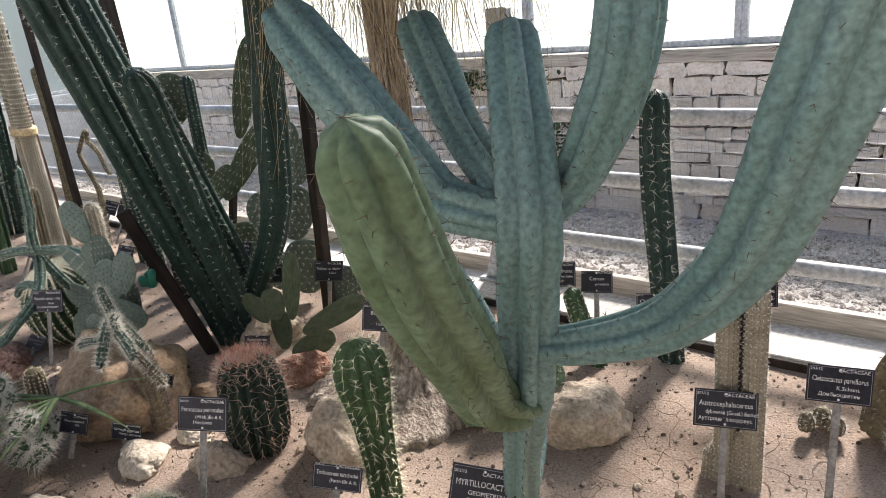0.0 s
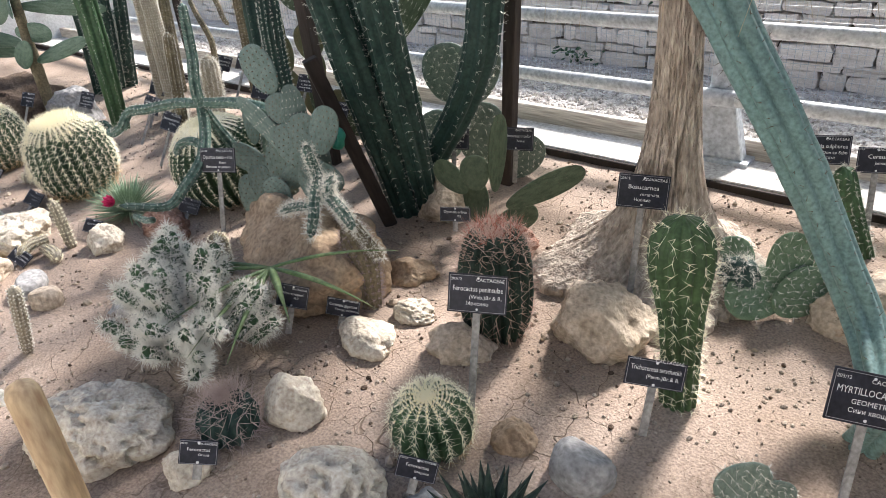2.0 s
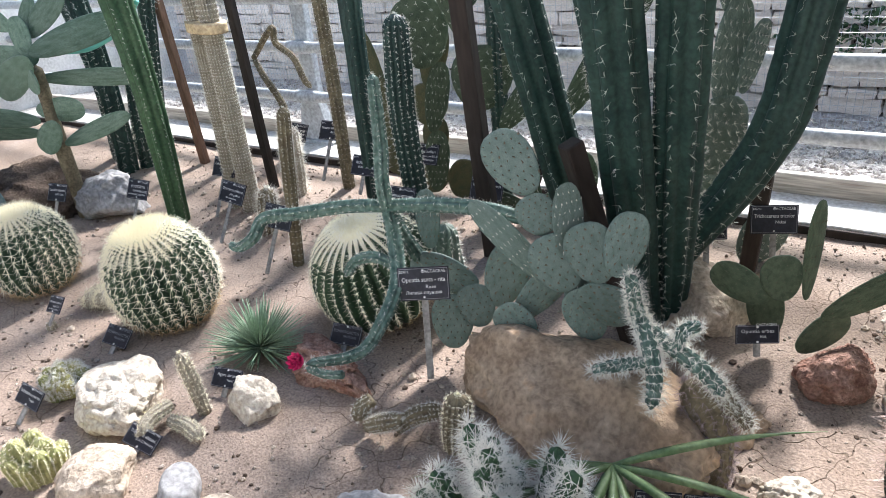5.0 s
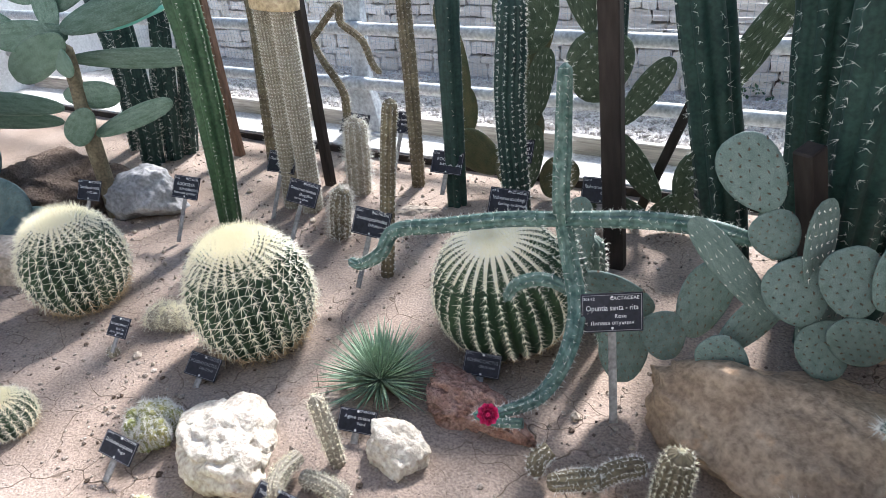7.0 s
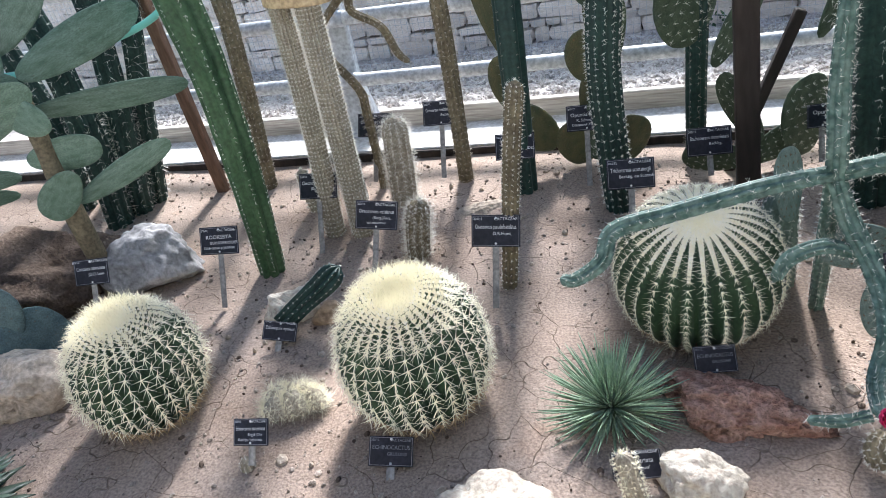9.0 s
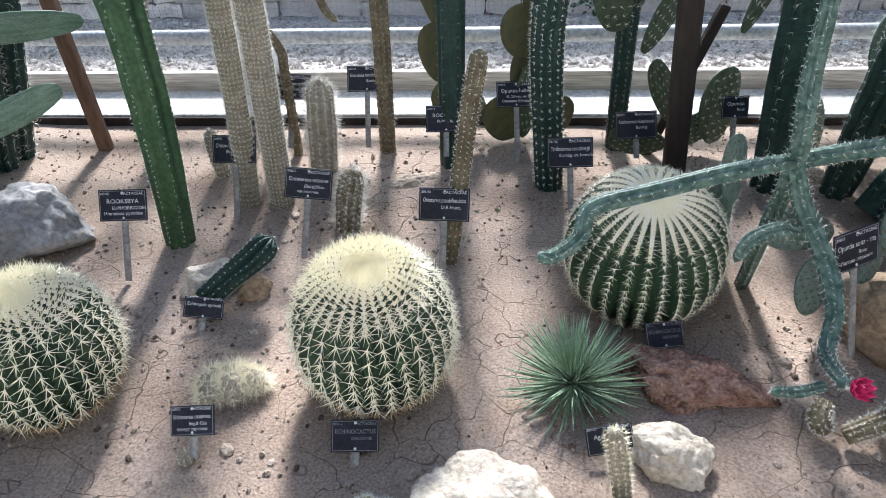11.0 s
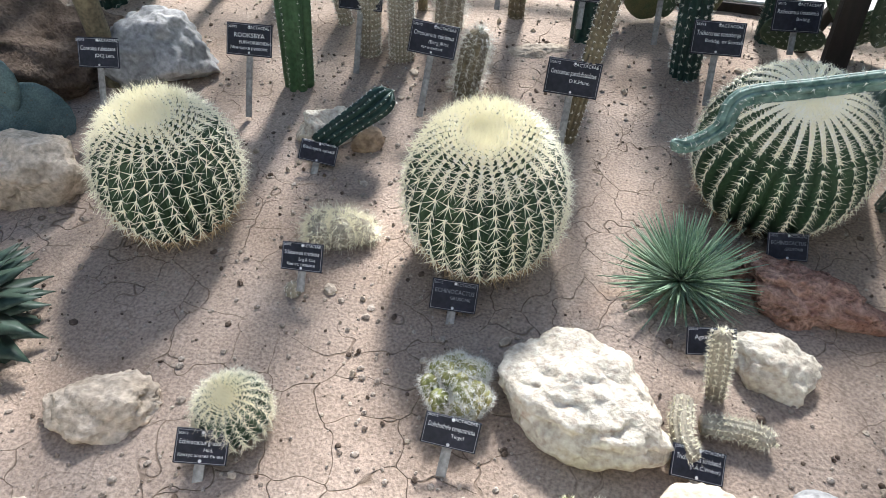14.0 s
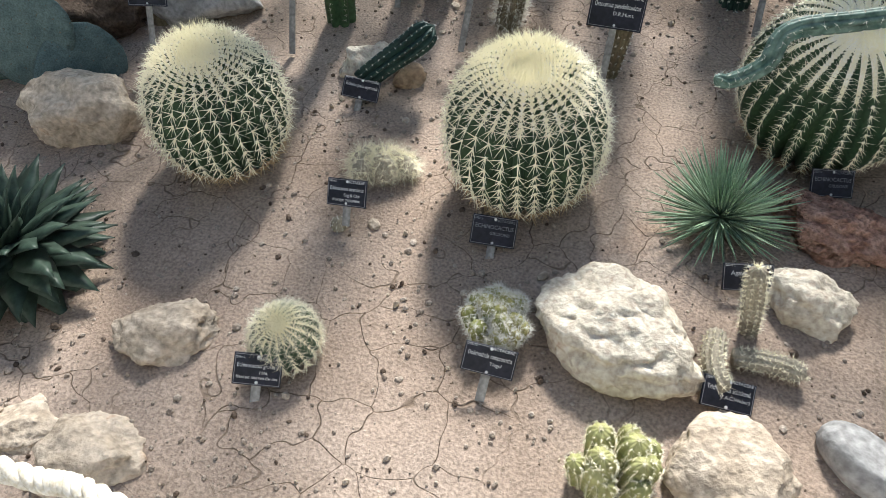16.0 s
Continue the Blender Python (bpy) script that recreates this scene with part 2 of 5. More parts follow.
def box_mesh(name, sx, sy, sz, material, bevel=0.004, segs=1):
    bm = bmesh.new()
    bmesh.ops.create_cube(bm, size=1)
    bmesh.ops.scale(bm, vec=(sx, sy, sz), verts=bm.verts)
    if bevel:
        bmesh.ops.bevel(bm, geom=bm.edges[:], offset=bevel, segments=segs, affect="EDGES")
    me = bpy.data.meshes.new(name)
    bm.to_mesh(me)
    bm.free()
    me.materials.append(material)
    return me


def smooth_path(pts, n):
    """n points on a Catmull-Rom curve through pts."""
    p = np.array(pts, float)
    p = np.vstack([2 * p[0] - p[1], p, 2 * p[-1] - p[-2]])
    k = len(p) - 3
    out = []
    for u in np.linspace(0, k - 1e-6, n):
        i = int(u)
        t = u - i
        a, b, c, d = p[i:i + 4]
        out.append(0.5 * (2 * b + (c - a) * t + (2 * a - 5 * b + 4 * c - d) * t * t + (3 * b - a - 3 * c + d) * t ** 3))
    return np.array(out)


def frames_along(p):
    """Tangent and two normals along a path, carried without twist."""
    tan = np.gradient(p, axis=0)
    tan /= np.linalg.norm(tan, axis=1)[:, None]
    ref = np.array([1.0, 0, 0]) if abs(tan[0][0]) < 0.9 else np.array([0, 1.0, 0])
    us, vs = [], []
    u = ref - tan[0] * (ref @ tan[0])
    for t in tan:
        u = u - t * (u @ t)
        u /= np.linalg.norm(u)
        us.append(u.copy())
        vs.append(np.cross(t, u))
    return tan, np.array(us), np.array(vs)


def tube(pts, radius, n=40, ribs=0, depth=0.0, seg=None, tip=True, power=1.0, twist=0.0, wob=0.0, seed=0):
    """A swept body. radius: a number, or numbers along the path. Ribs are carved to depth. Returns vertices, faces and the crests."""
    p = smooth_path(pts, n)
    tan, us, vs = frames_along(p)
    r = np.interp(np.linspace(0, 1, n), np.linspace(0, 1, len(np.atleast_1d(radius))), np.atleast_1d(radius)).astype(float)
    length = np.concatenate([[0], np.cumsum(np.linalg.norm(np.diff(p, axis=0), axis=1))])
    if tip:
        left = length[-1] - length
        cap = np.clip(left / (1.3 * r[-1]), 0, 1)
        r = r * np.sqrt(np.clip(1 - (1 - cap) ** 2, 0.0, 1)) + 0.0008
    rng = np.random.RandomState(seed)
    if wob:
        w = np.interp(np.arange(n), np.arange(0, n + 4, 4), 1 + wob * rng.randn(len(np.arange(0, n + 4, 4))))
        r = r * w
    seg = seg or (ribs * 6 if ribs else 14)
    th = np.linspace(0, 2 * np.pi, seg, endpoint=False)
    if ribs:
        wave = np.abs(np.cos(ribs * th / 2)) ** power
        prof = 1 - depth * (1 - wave)
    else:
        prof = np.ones(seg)
    ang = th[None, :] + twist * length[:, None]
    ring = us[:, None, :] * np.cos(ang)[..., None] + vs[:, None, :] * np.sin(ang)[..., None]
    verts = p[:, None, :] + ring * (r[:, None] * prof[None, :])[..., None]
    faces = []
    for i in range(n - 1):
        for j in range(seg):
            k = (j + 1) % seg
            faces.append((i * seg + j, i * seg + k, (i + 1) * seg + k, (i + 1) * seg + j))
    faces.append(tuple(reversed(range(seg))))
    faces.append(tuple(range((n - 1) * seg, n * seg)))
    crest = None
    if ribs:
        a = (np.arange(ribs) * 2 * np.pi / ribs)[None, :] + twist * length[:, None]
        nor = us[:, None, :] * np.cos(a)[..., None] + vs[:, None, :] * np.sin(a)[..., None]
        crest = (p[:, None, :] + nor * r[:, None, None], nor, tan, length)
    return verts.reshape(-1, 3), faces, crest


def spines(pos_, nor, length, thick, count, spread=0.9, seed=0, central=0, jitter=0.35):
    """Clusters of thin tapered needles: three-sided cones."""
    rng = np.random.RandomState(seed)
    pos_, nor = np.asarray(pos_, float), np.asarray(nor, float)
    pos_ = np.repeat(pos_, count, axis=0)
    nor = np.repeat(nor, count, axis=0)
    n = len(pos_)
    d = nor + spread * rng.randn(n, 3)
    d /= np.linalg.norm(d, axis=1)[:, None]
    flip = (d * nor).sum(1) < 0.08
    d[flip] = d[flip] - nor[flip] * ((d[flip] * nor[flip]).sum(1) * 1.6)[:, None] + 0.12 * nor[flip]
    d /= np.linalg.norm(d, axis=1)[:, None]
    ln = length * (1 + jitter * (rng.rand(n) * 2 - 1))
    a = np.cross(d, [0.3, 0.5, 0.8])
    a /= np.linalg.norm(a, axis=1)[:, None]
    b = np.cross(d, a)
    base = pos_ - d * thick
    v = np.empty((n, 4, 3))
    for i in range(3):
        c, s = math.cos(2.094 * i), math.sin(2.094 * i)
        v[:, i] = base + thick * (a * c + b * s)
    v[:, 3] = base + d * ln[:, None]
    i0 = np.arange(n) * 4
    f = np.stack([np.stack([i0, i0 + 1, i0 + 3], 1), np.stack([i0 + 1, i0 + 2, i0 + 3], 1), np.stack([i0 + 2, i0, i0 + 3], 1)], 1).reshape(-1, 3)
    return v.reshape(-1, 3), f.tolist()


def needle_part(v, f, material, parent):
    ob = piece("spine_cover", mesh_of("spine_cover", v, f, material, False), parent)
    ob["kind"] = "stuff"


def along_crests(crest, step, start=0.0, end=1.0, seed=0):
    """Places of areoles along the rib crests."""
    c, nor, tan, length = crest
    total = length[-1]
    rng = np.random.RandomState(seed)
    P, N = [], []
    for j in range(c.shape[1]):
        s = start * total + step * rng.rand()
        while s < end * total:
            i = min(np.searchsorted(length, s), len(length) - 1)
            P.append(c[i, j])
            q = nor[i, j] + tan[i] * (0.8 if s > total * 0.97 else 0.15)
            N.append(q / np.linalg.norm(q))
            s += step * (0.85 + 0.3 * rng.rand())
    return np.array(P), np.array(N)


def ground_z(x, y):
    """The bed's height: level in front, rising slightly towards the rails."""
    t = min(max((y - 2.0) / 1.0, 0), 1)
    return 0.05 * t * t * (3 - 2 * t) + 0.012 * noise.noise((x * 1.7, y * 1.7, 0.3)) + 0.004 * noise.noise((x * 9, y * 9, 2.0))


# ---- builders of things ----
def cactus(name, label, stems, category="cactus", group=""):
    """stems: rows of path, radius, ribs, depth, skin, needles (material, length, thickness, count, step), power. The first stem carries the rest."""
    base = Vector(stems[0][0][0])
    top = thing(name, base, label, category, group)
    for k, (path, radius, ribs, depth, skin, needles, power) in enumerate(stems):
        local = [tuple(Vector(q) - base) for q in path]
        total = sum((Vector(b) - Vector(a)).length for a, b in zip(local, local[1:]))
        n = max(14, min(90, int(total / 0.018)))
        v, f, crest = tube(local, radius, n, ribs, depth, power=power, wob=0.02, seed=k + len(name))
        ob = piece("stem" if k == 0 else "arm", mesh_of("stem", v, f, skin), top)
        if needles:
            nm, ln, th, cnt, step = needles
            P, N = along_crests(crest, step, 0.02, 0.995, k)
            sv, sf = spines(P, N, ln, th, cnt, 0.7, k + 3)
            needle_part(sv, sf, nm, ob)
    return top


def areoles(P, N, size):
    """Small cushions of pale felt on the rib crests."""
    P, N, size = np.asarray(P, float), np.asarray(N, float), np.asarray(size, float)
    N = N / np.linalg.norm(N, axis=1)[:, None]
    a = np.cross(N, [0.3, 0.5, 0.8])
    a /= np.linalg.norm(a, axis=1)[:, None]
    b = np.cross(N, a)
    k = size[:, None]
    v = np.stack([P + a * k, P + b * k, P - a * k, P - b * k, P + N * k * 0.9], 1)
    i0 = np.arange(len(P)) * 5
    f = np.stack([np.stack([i0 + q, i0 + (q + 1) % 4, i0 + 4], 1) for q in range(4)], 1).reshape(-1, 3)
    return v.reshape(-1, 3), f.tolist()


def barrel(name, label, loc, R, H, ribs, skin, needles, wool=0.35, lean=(0, 0), depth=0.16, group="", crown=None, seed=0, shape=0.86):
    """A ribbed ball of a cactus; ribs crowd into a felted crown when there is wool."""
    nm, ln, th, cnt, step = needles
    top = thing(name, loc, label, "barrel cactus", group)
    top.matrix_basis = Matrix.Translation(loc) @ Euler((radians(lean[0]), radians(lean[1]), 0)).to_matrix().to_4x4() @ Matrix.Rotation(radians(37 * seed), 4, "Z")
    rows_, seg = 52, ribs * 6
    verts, faces, crest_p = [], [], []
    th_ = np.linspace(0, 2 * np.pi, seg, endpoint=False)
    wave = np.abs(np.cos(ribs * th_ / 2)) ** 0.8
    rib_w = np.array([noise.noise((math.cos(q) * 1.3 + seed, math.sin(q) * 1.3, 0.7)) for q in th_])
    for i in range(rows_):
        a = -0.42 * np.pi + (0.92 * np.pi) * i / (rows_ - 1)
        rr = R * abs(math.cos(a)) ** shape
        z = H / 2 * math.sin(a) + H * 0.47
        if a > 1.2:
            z -= 0.06 * H * ((a - 1.2) / 0.37) ** 2
        d = depth * min(1.0, rr / (0.4 * R))
        prof = rr * (1 - d * (1 - wave)) * (1 + 0.025 * rib_w)
        verts += [(prof[j] * math.cos(th_[j]), prof[j] * math.sin(th_[j]), z) for j in range(seg)]
        crest_p.append((rr, z))
    for i in range(rows_ - 1):
        for j in range(seg):
            k = (j + 1) % seg
            faces.append((i * seg + j, i * seg + k, (i + 1) * seg + k, (i + 1) * seg + j))
    faces.append(tuple(range((rows_ - 1) * seg, rows_ * seg)))
    body = piece("body", mesh_of("body", verts, faces, skin), top)
    cp = np.array(crest_p)
    ds = np.concatenate([[0], np.cumsum(np.hypot(*np.diff(cp, axis=0).T))])
    P, N, S, P2, N2, L2, PB, NB = [], [], [], [], [], [], [], []
    rng = np.random.RandomState(seed + 5)
    for j in range(ribs):
        a = 2 * math.pi * j / ribs
        s = step * rng.rand() + 0.03 * ds[-1]
        while s < ds[-1] * 0.985:
            rr, z = np.interp(s, ds, cp[:, 0]), np.interp(s, ds, cp[:, 1])
            r2, z2 = np.interp(s + 0.01, ds, cp[:, 0]), np.interp(s + 0.01, ds, cp[:, 1])
            t = np.array([r2 - rr, z2 - z]) + 1e-9
            t /= np.linalg.norm(t)
            h = s / ds[-1]
            P.append((rr * math.cos(a), rr * math.sin(a), z))
            N.append((t[1] * math.cos(a), t[1] * math.sin(a), -t[0]))
            S.append(R / 0.2 * 0.004 if h < 0.66 else R / 0.2 * (0.004 + 0.0075 * (h - 0.66) / 0.34))
            out_, up_, side_ = np.array(N[-1]), np.array((t[0] * math.cos(a), t[0] * math.sin(a), t[1])), np.array((-math.sin(a), math.cos(a), 0))
            if wool:
                for ph in (0.35, -0.35, 1.0, -1.0, 1.7, -1.7, 2.5, -2.5, 3.14)[:cnt]:
                    q = out_ * (0.55 if h < 0.8 else 1.1) + up_ * -math.cos(ph) * (1.0 if h < 0.8 else -0.2) + side_ * math.sin(ph) * 0.75
                    if h < 0.24 + 0.1 * rng.rand():
                        PB.append(P[-1])
                        NB.append(q)
                    else:
                        P2.append(P[-1])
                        N2.append(q)
            s += step * (0.8 + 0.4 * rng.rand()) * (1.0 if h < 0.7 else 0.42)
    if wool:
        v, f = spines(P2, N2, ln, th, 1, 0.16, seed, jitter=0.25)
        needle_part(v, f, nm, body)
        v, f = spines(PB, NB, ln, th, 1, 0.3, seed, jitter=0.35)
        needle_part(v, f, M_SPINE_B, body)
        v, f = areoles(P, N, S)
        ob = piece("areole_cover", mesh_of("areole_cover", v, f, crown or M_WOOL), body)
        ob["kind"] = "stuff"
        zt = max(c[1] for c in crest_p)
        bm = bmesh.new()
        bmesh.ops.create_uvsphere(bm, u_segments=28, v_segments=14, radius=1)
        for q in bm.verts:
            k = 1 + 0.16 * noise.noise(q.co * 6)
            q.co = Vector((q.co.x * R * wool * k, q.co.y * R * wool * k, zt - 0.02 + q.co.z * R * 0.1 * k))
        bm_piece("crown", bm, crown or M_WOOL, top, "cream woolly crown", smooth=True)
        rngw = np.random.RandomState(seed)
        m_ = 900
        a = rngw.rand(m_) * 2 * np.pi
        q = np.sqrt(rngw.rand(m_)) * R * wool * 1.7
        P = np.stack([q * np.cos(a), q * np.sin(a), np.full(m_, zt) - 0.012 - 0.02 * (q / (R * wool)) ** 2], 1)
        N = np.stack([0.9 * np.cos(a) * q / (R * wool), 0.9 * np.sin(a) * q / (R * wool), np.ones(m_)], 1)
        v, f = spines(P, N, ln * 0.5, th, 2, 0.5, seed)
        needle_part(v, f, M_SPINE_GOLD, top)
    else:
        v, f = spines(P, N, ln, th, cnt, 0.85, seed)
        needle_part(v, f, nm, body)
    return top


def rock(name, label, loc, size, turn, material, seed, rough=0.22, cuts=5, pits=0.0, sub=5, category="rock"):
    """A boulder: a ball cut by chance planes, then roughened; pits hollow it."""
    rng = random.Random(seed)
    bm = bmesh.new()
    bmesh.ops.create_icosphere(bm, subdivisions=sub, radius=1)
    planes = []
    for _ in range(cuts):
        n = Vector((rng.uniform(-1, 1), rng.uniform(-1, 1), rng.uniform(-0.3, 1))).normalized()
        planes.append((n, rng.uniform(0.62, 0.85)))
    off = Vector((seed * 3.1, seed * 1.7, seed * 0.9))
    for v in bm.verts:
        c = v.co.copy()
        for n, d in planes:
            k = c.dot(n)
            if k > d:
                c -= n * (k - d) * 0.92
        c *= 1 + rough * noise.noise(c * 1.6 + off) + rough * 0.4 * noise.noise(c * 4.5 + off) + rough * 0.28 * noise.noise(c * 10 + off) + rough * 0.14 * noise.noise(c * 23 + off)
        if pits:
            q = noise.noise(c * 5.5 + off * 2)
            if q > 0.22:
                c *= 1 - pits * min(1.0, (q - 0.22) * 5)
        v.co = Vector((c.x * size[0] / 2, c.y * size[1] / 2, c.z * size[2] * 0.62 + size[2] * 0.34))
    ob = bm_piece(name, bm, material, smooth=True)
    ob.matrix_basis = Matrix.Translation(loc) @ Matrix.Rotation(radians(turn), 4, "Z")
    return tagged(ob, label, category)


def text_mesh(body, size, material):
    cu = bpy.data.curves.new("lettering", "FONT")
    cu.body, cu.size, cu.resolution_u, cu.align_x, cu.align_y = body, size, 2, "CENTER", "CENTER"
    ob = new("lettering", cu)
    dg = bpy.context.evaluated_depsgraph_get()
    me = bpy.data.meshes.new_from_object(ob.evaluated_get(dg))
    bpy.data.objects.remove(ob)
    me.materials.append(material)
    return me


def sign(loc, turn, lines, w=0.15, h=0.098, tilt=-18, lean=0, stake=0.12, label="black plant label with white lettering on a grey stake", faded=False):
    """A botanic label: loc is the plate's middle; lines: text, height in metres, shift right, shift up."""
    tilt -= 12 if loc[0] < -1.4 else 0
    top = thing("plant_label", loc, label, "plant label", "plant labels in the bed")
    top.matrix_basis = Matrix.Translation(loc) @ Matrix.Rotation(radians(turn), 4, "Z") @ Euler((radians(90 + tilt), radians(lean), 0)).to_matrix().to_4x4()
    plate = piece("plate", box_mesh("plate", w, h, 0.004, M_LABEL, 0.0012), top)
    bm = bmesh.new()
    for sx, sy, px, py in ((w * 0.94, 0.0012, 0, h * 0.455), (w * 0.94, 0.0012, 0, -h * 0.455), (0.0012, h * 0.91, w * 0.47, 0), (0.0012, h * 0.91, -w * 0.47, 0)):
        q = bmesh.ops.create_cube(bm, size=1)["verts"]
        bmesh.ops.scale(bm, vec=(sx, sy, 0.0006), verts=q)
        bmesh.ops.translate(bm, vec=(px, py, 0.0022), verts=q)
    bm_piece("border", bm, M_BORDER, plate)
    for text, size, dx, dy in lines:
        me = text_mesh(text, size, M_FADED if faded else M_WHITE)
        me.transform(Matrix.Translation((dx, dy, 0.0025)))
        xs = [v.co.x for v in me.vertices]
        if xs and max(xs) - min(xs) > w * 0.84:
            k = w * 0.84 / (max(xs) - min(xs))
            me.transform(Matrix.Diagonal((k, 1, 1, 1)))
        piece("lettering", me, plate)
    for py in (h * 0.4, -h * 0.4):
        bm = bmesh.new()
        bmesh.ops.create_cone(bm, segments=10, radius1=0.0035, radius2=0.0025, depth=0.002, cap_ends=True)
        bm_piece("rivet", bm, M_WHITE, plate, "", Matrix.Translation((0, py, 0.003)))
    if stake:
        me = box_mesh("stake", 0.02, stake + 0.04, 0.005, M_STAKE, 0.001)
        piece("stake", me, top, "", Matrix.Translation((0, -h * 0.5 - stake / 2 + 0.03, -0.0052)))
    return top


M_BORDER = plain("label_border", (0.25, 0.25, 0.27), 0.5)
M_FADED = plain("faded_letter", (0.22, 0.23, 0.26), 0.6)

# ---- structure ----
X0, X1 = -6.4, 5.2


def soil_bed():
    nx, ny = 460, 108
    xs, ys = np.linspace(X0, X1, nx), np.linspace(0.42, 3.1, ny)
    v = [(x, y, ground_z(x, y)) for y in ys for x in xs]
    f = [(j * nx + i, j * nx + i + 1, (j + 1) * nx + i + 1, (j + 1) * nx + i) for j in range(ny - 1) for i in range(nx - 1)]
    ob = new("ground", mesh_of("ground", v, f, M_SOIL))
    tagged(ob, "dry cracked sandy soil of the cactus bed", "soil", kind="structure")


def slab(name, x0, x1, y0, y1, z0, z1, material, label, category, bevel=0.004):
    ob = new(name, box_mesh(name, x1 - x0, y1 - y0, z1 - z0, material, bevel))
    ob.location = ((x0 + x1) / 2, (y0 + y1) / 2, (z0 + z1) / 2)
    return tagged(ob, label, category, kind="structure")


soil_bed()
slab("floor", X0, X1, -3.0, 0.32, -0.14, -0.04, M_FLOOR, "grey concrete visitors' walkway", "floor")
slab("kerb_front", X0, X1, 0.32, 0.42, -0.14, 0.03, M_FLOOR, "grey concrete kerb along the bed", "kerb")
slab("pavement", X0, X1, 3.12, 3.4, -0.1, 0.09, M_CONC, "pale concrete strip at the edge of the bed", "kerb")
# Thin dark line where the soil meets the pavement.
slab("trim_lower", X0, X1, 3.1, 3.12, -0.1, 0.082, M_DARKWOOD, "dark narrow strip between the soil and the pale concrete", "edging board")
slab("trim_back", X0, X1, 3.4, 3.445, -0.1, 0.175, M_WOODP, "weathered pale timber edging board", "edging board")


def gravel_strip():
    nx, ny = 380, 64
    xs, ys = np.linspace(X0, X1, nx), np.linspace(3.445, 5.08, ny)
    v = [(x, y, 0.12 - 0.14 * (y - 3.445) / 1.6 + 0.016 * noise.noise((x * 14, y * 14, 0)) + 0.01 * noise.noise((x * 33, y * 33, 5))) for y in ys for x in xs]
    f = [(j * nx + i, j * nx + i + 1, (j + 1) * nx + i + 1, (j + 1) * nx + i) for j in range(ny - 1) for i in range(nx - 1)]
    ob = new("ground_gravel", mesh_of("ground_gravel", v, f, M_GRAVEL, False))
    tagged(ob, "pale gravel sloping down behind the pipe rails", "gravel", kind="structure")


gravel_strip()


def stone_wall(name, x0, x1, z0, z1, place, label, seed, thick=0.3, stone=None):
    """Coursed rubble: each stone a piece of its own in front of a dark joint core."""
    core = new(name, box_mesh(name, x1 - x0, thick, z1 - z0, M_MORTAR, 0))
    core.matrix_basis = place @ Matrix.Translation(((x0 + x1) / 2, thick / 2 + 0.02, (z0 + z1) / 2))
    tagged(core, label, "stone wall", kind="structure")
    rng = random.Random(seed)
    kinds = []
    for k in range(14):
        bm = bmesh.new()
        bmesh.ops.create_cube(bm, size=1)
        bmesh.ops.subdivide_edges(bm, edges=bm.edges[:], cuts=2, use_grid_fill=True)
        off = Vector((k * 2.3, seed, 1.1))
        for v in bm.verts:
            v.co += Vector((0.10 * noise.noise(v.co * 2 + off), 0.08 * noise.noise(v.co * 2 - off), 0.20 * noise.noise(v.co * 1.7 + off * 2)))
            v.co.x *= 1 - 0.08 * abs(v.co.z) * 2
        me = bpy.data.meshes.new("stone")
        bm.to_mesh(me)
        bm.free()
        me.materials.append(stone or M_WALL)
        kinds.append(me)
    z, n, rest_v, rest_f = z0, 0, [], []
    inv = core.matrix_basis.inverted()
    while z < z1 - 0.02:
        hh = min(rng.uniform(0.045, 0.12), z1 - z)
        x = x0 - rng.uniform(0, 0.1)
        while x < x1:
            ww = rng.uniform(0.09, 0.36)
            me = rng.choice(kinds)
            tall = hh * rng.uniform(0.86, 1.0)
            m = inv @ place @ Matrix.Translation((x + ww / 2, 0.02 + rng.uniform(-0.012, 0.012), z + hh / 2)) @ Matrix.Rotation(rng.uniform(-0.06, 0.06), 4, "Y") @ Matrix.Diagonal((ww - 0.003, 0.14, tall - 0.002, 1))
            if n < 300 and -4.2 < x < 2.6:
                piece("stone", me, core, "", m)
                n += 1
            else:
                b = len(rest_v)
                rest_v += [m @ v.co for v in me.vertices]
                rest_f += [tuple(i + b for i in p.vertices) for p in me.polygons]
            x += ww
        z += hh
    if rest_v:
        ob = piece("stones", mesh_of("stones", rest_v, rest_f, stone or M_WALL, False), core)
        ob["kind"] = "stuff"


# ---- golden barrels ----
M_FERO = mat("blackish_green_skin", (0.014, 0.03, 0.022), (0.028, 0.052, 0.036), 9, 0.5, 0.15, 70, dist=0.003)
M_SPINE_P = plain("pale_red_spine", (0.5, 0.36, 0.3), 0.5)
M_SPINE_GOLD = plain("golden_spine", (0.92, 0.83, 0.52), 0.5)
M_SPINE_B = plain("brown_spine", (0.5, 0.36, 0.2), 0.6)
GOLD_N = (M_SPINE_Y, 0.038, 0.0017, 7, 0.03)
barrel("golden_barrel_cactus", "large round golden barrel cactus with straw-yellow spines and a cream crown", (-2.277, 1.665, -0.02), 0.196, 0.43, 30, M_GOLD, GOLD_N, 0.16, (9, 0), seed=1, group="golden barrel cacti")
barrel("golden_barrel_cactus", "round golden barrel cactus with pale spines and a white crown", (-3.1, 1.57, -0.02), 0.18, 0.39, 28, M_GOLD, GOLD_N, 0.15, (7, 3), seed=2, group="golden barrel cacti")
barrel("golden_barrel_cactus", "dark golden barrel cactus with sparse spines, shaded by a branching cactus", (-1.553, 2.06, -0.02), 0.222, 0.43, 29, M_GOLD, GOLD_N[:1] + (0.024, 0.0012, 6, 0.021), 0.15, (16, -2), seed=3, group="golden barrel cacti")
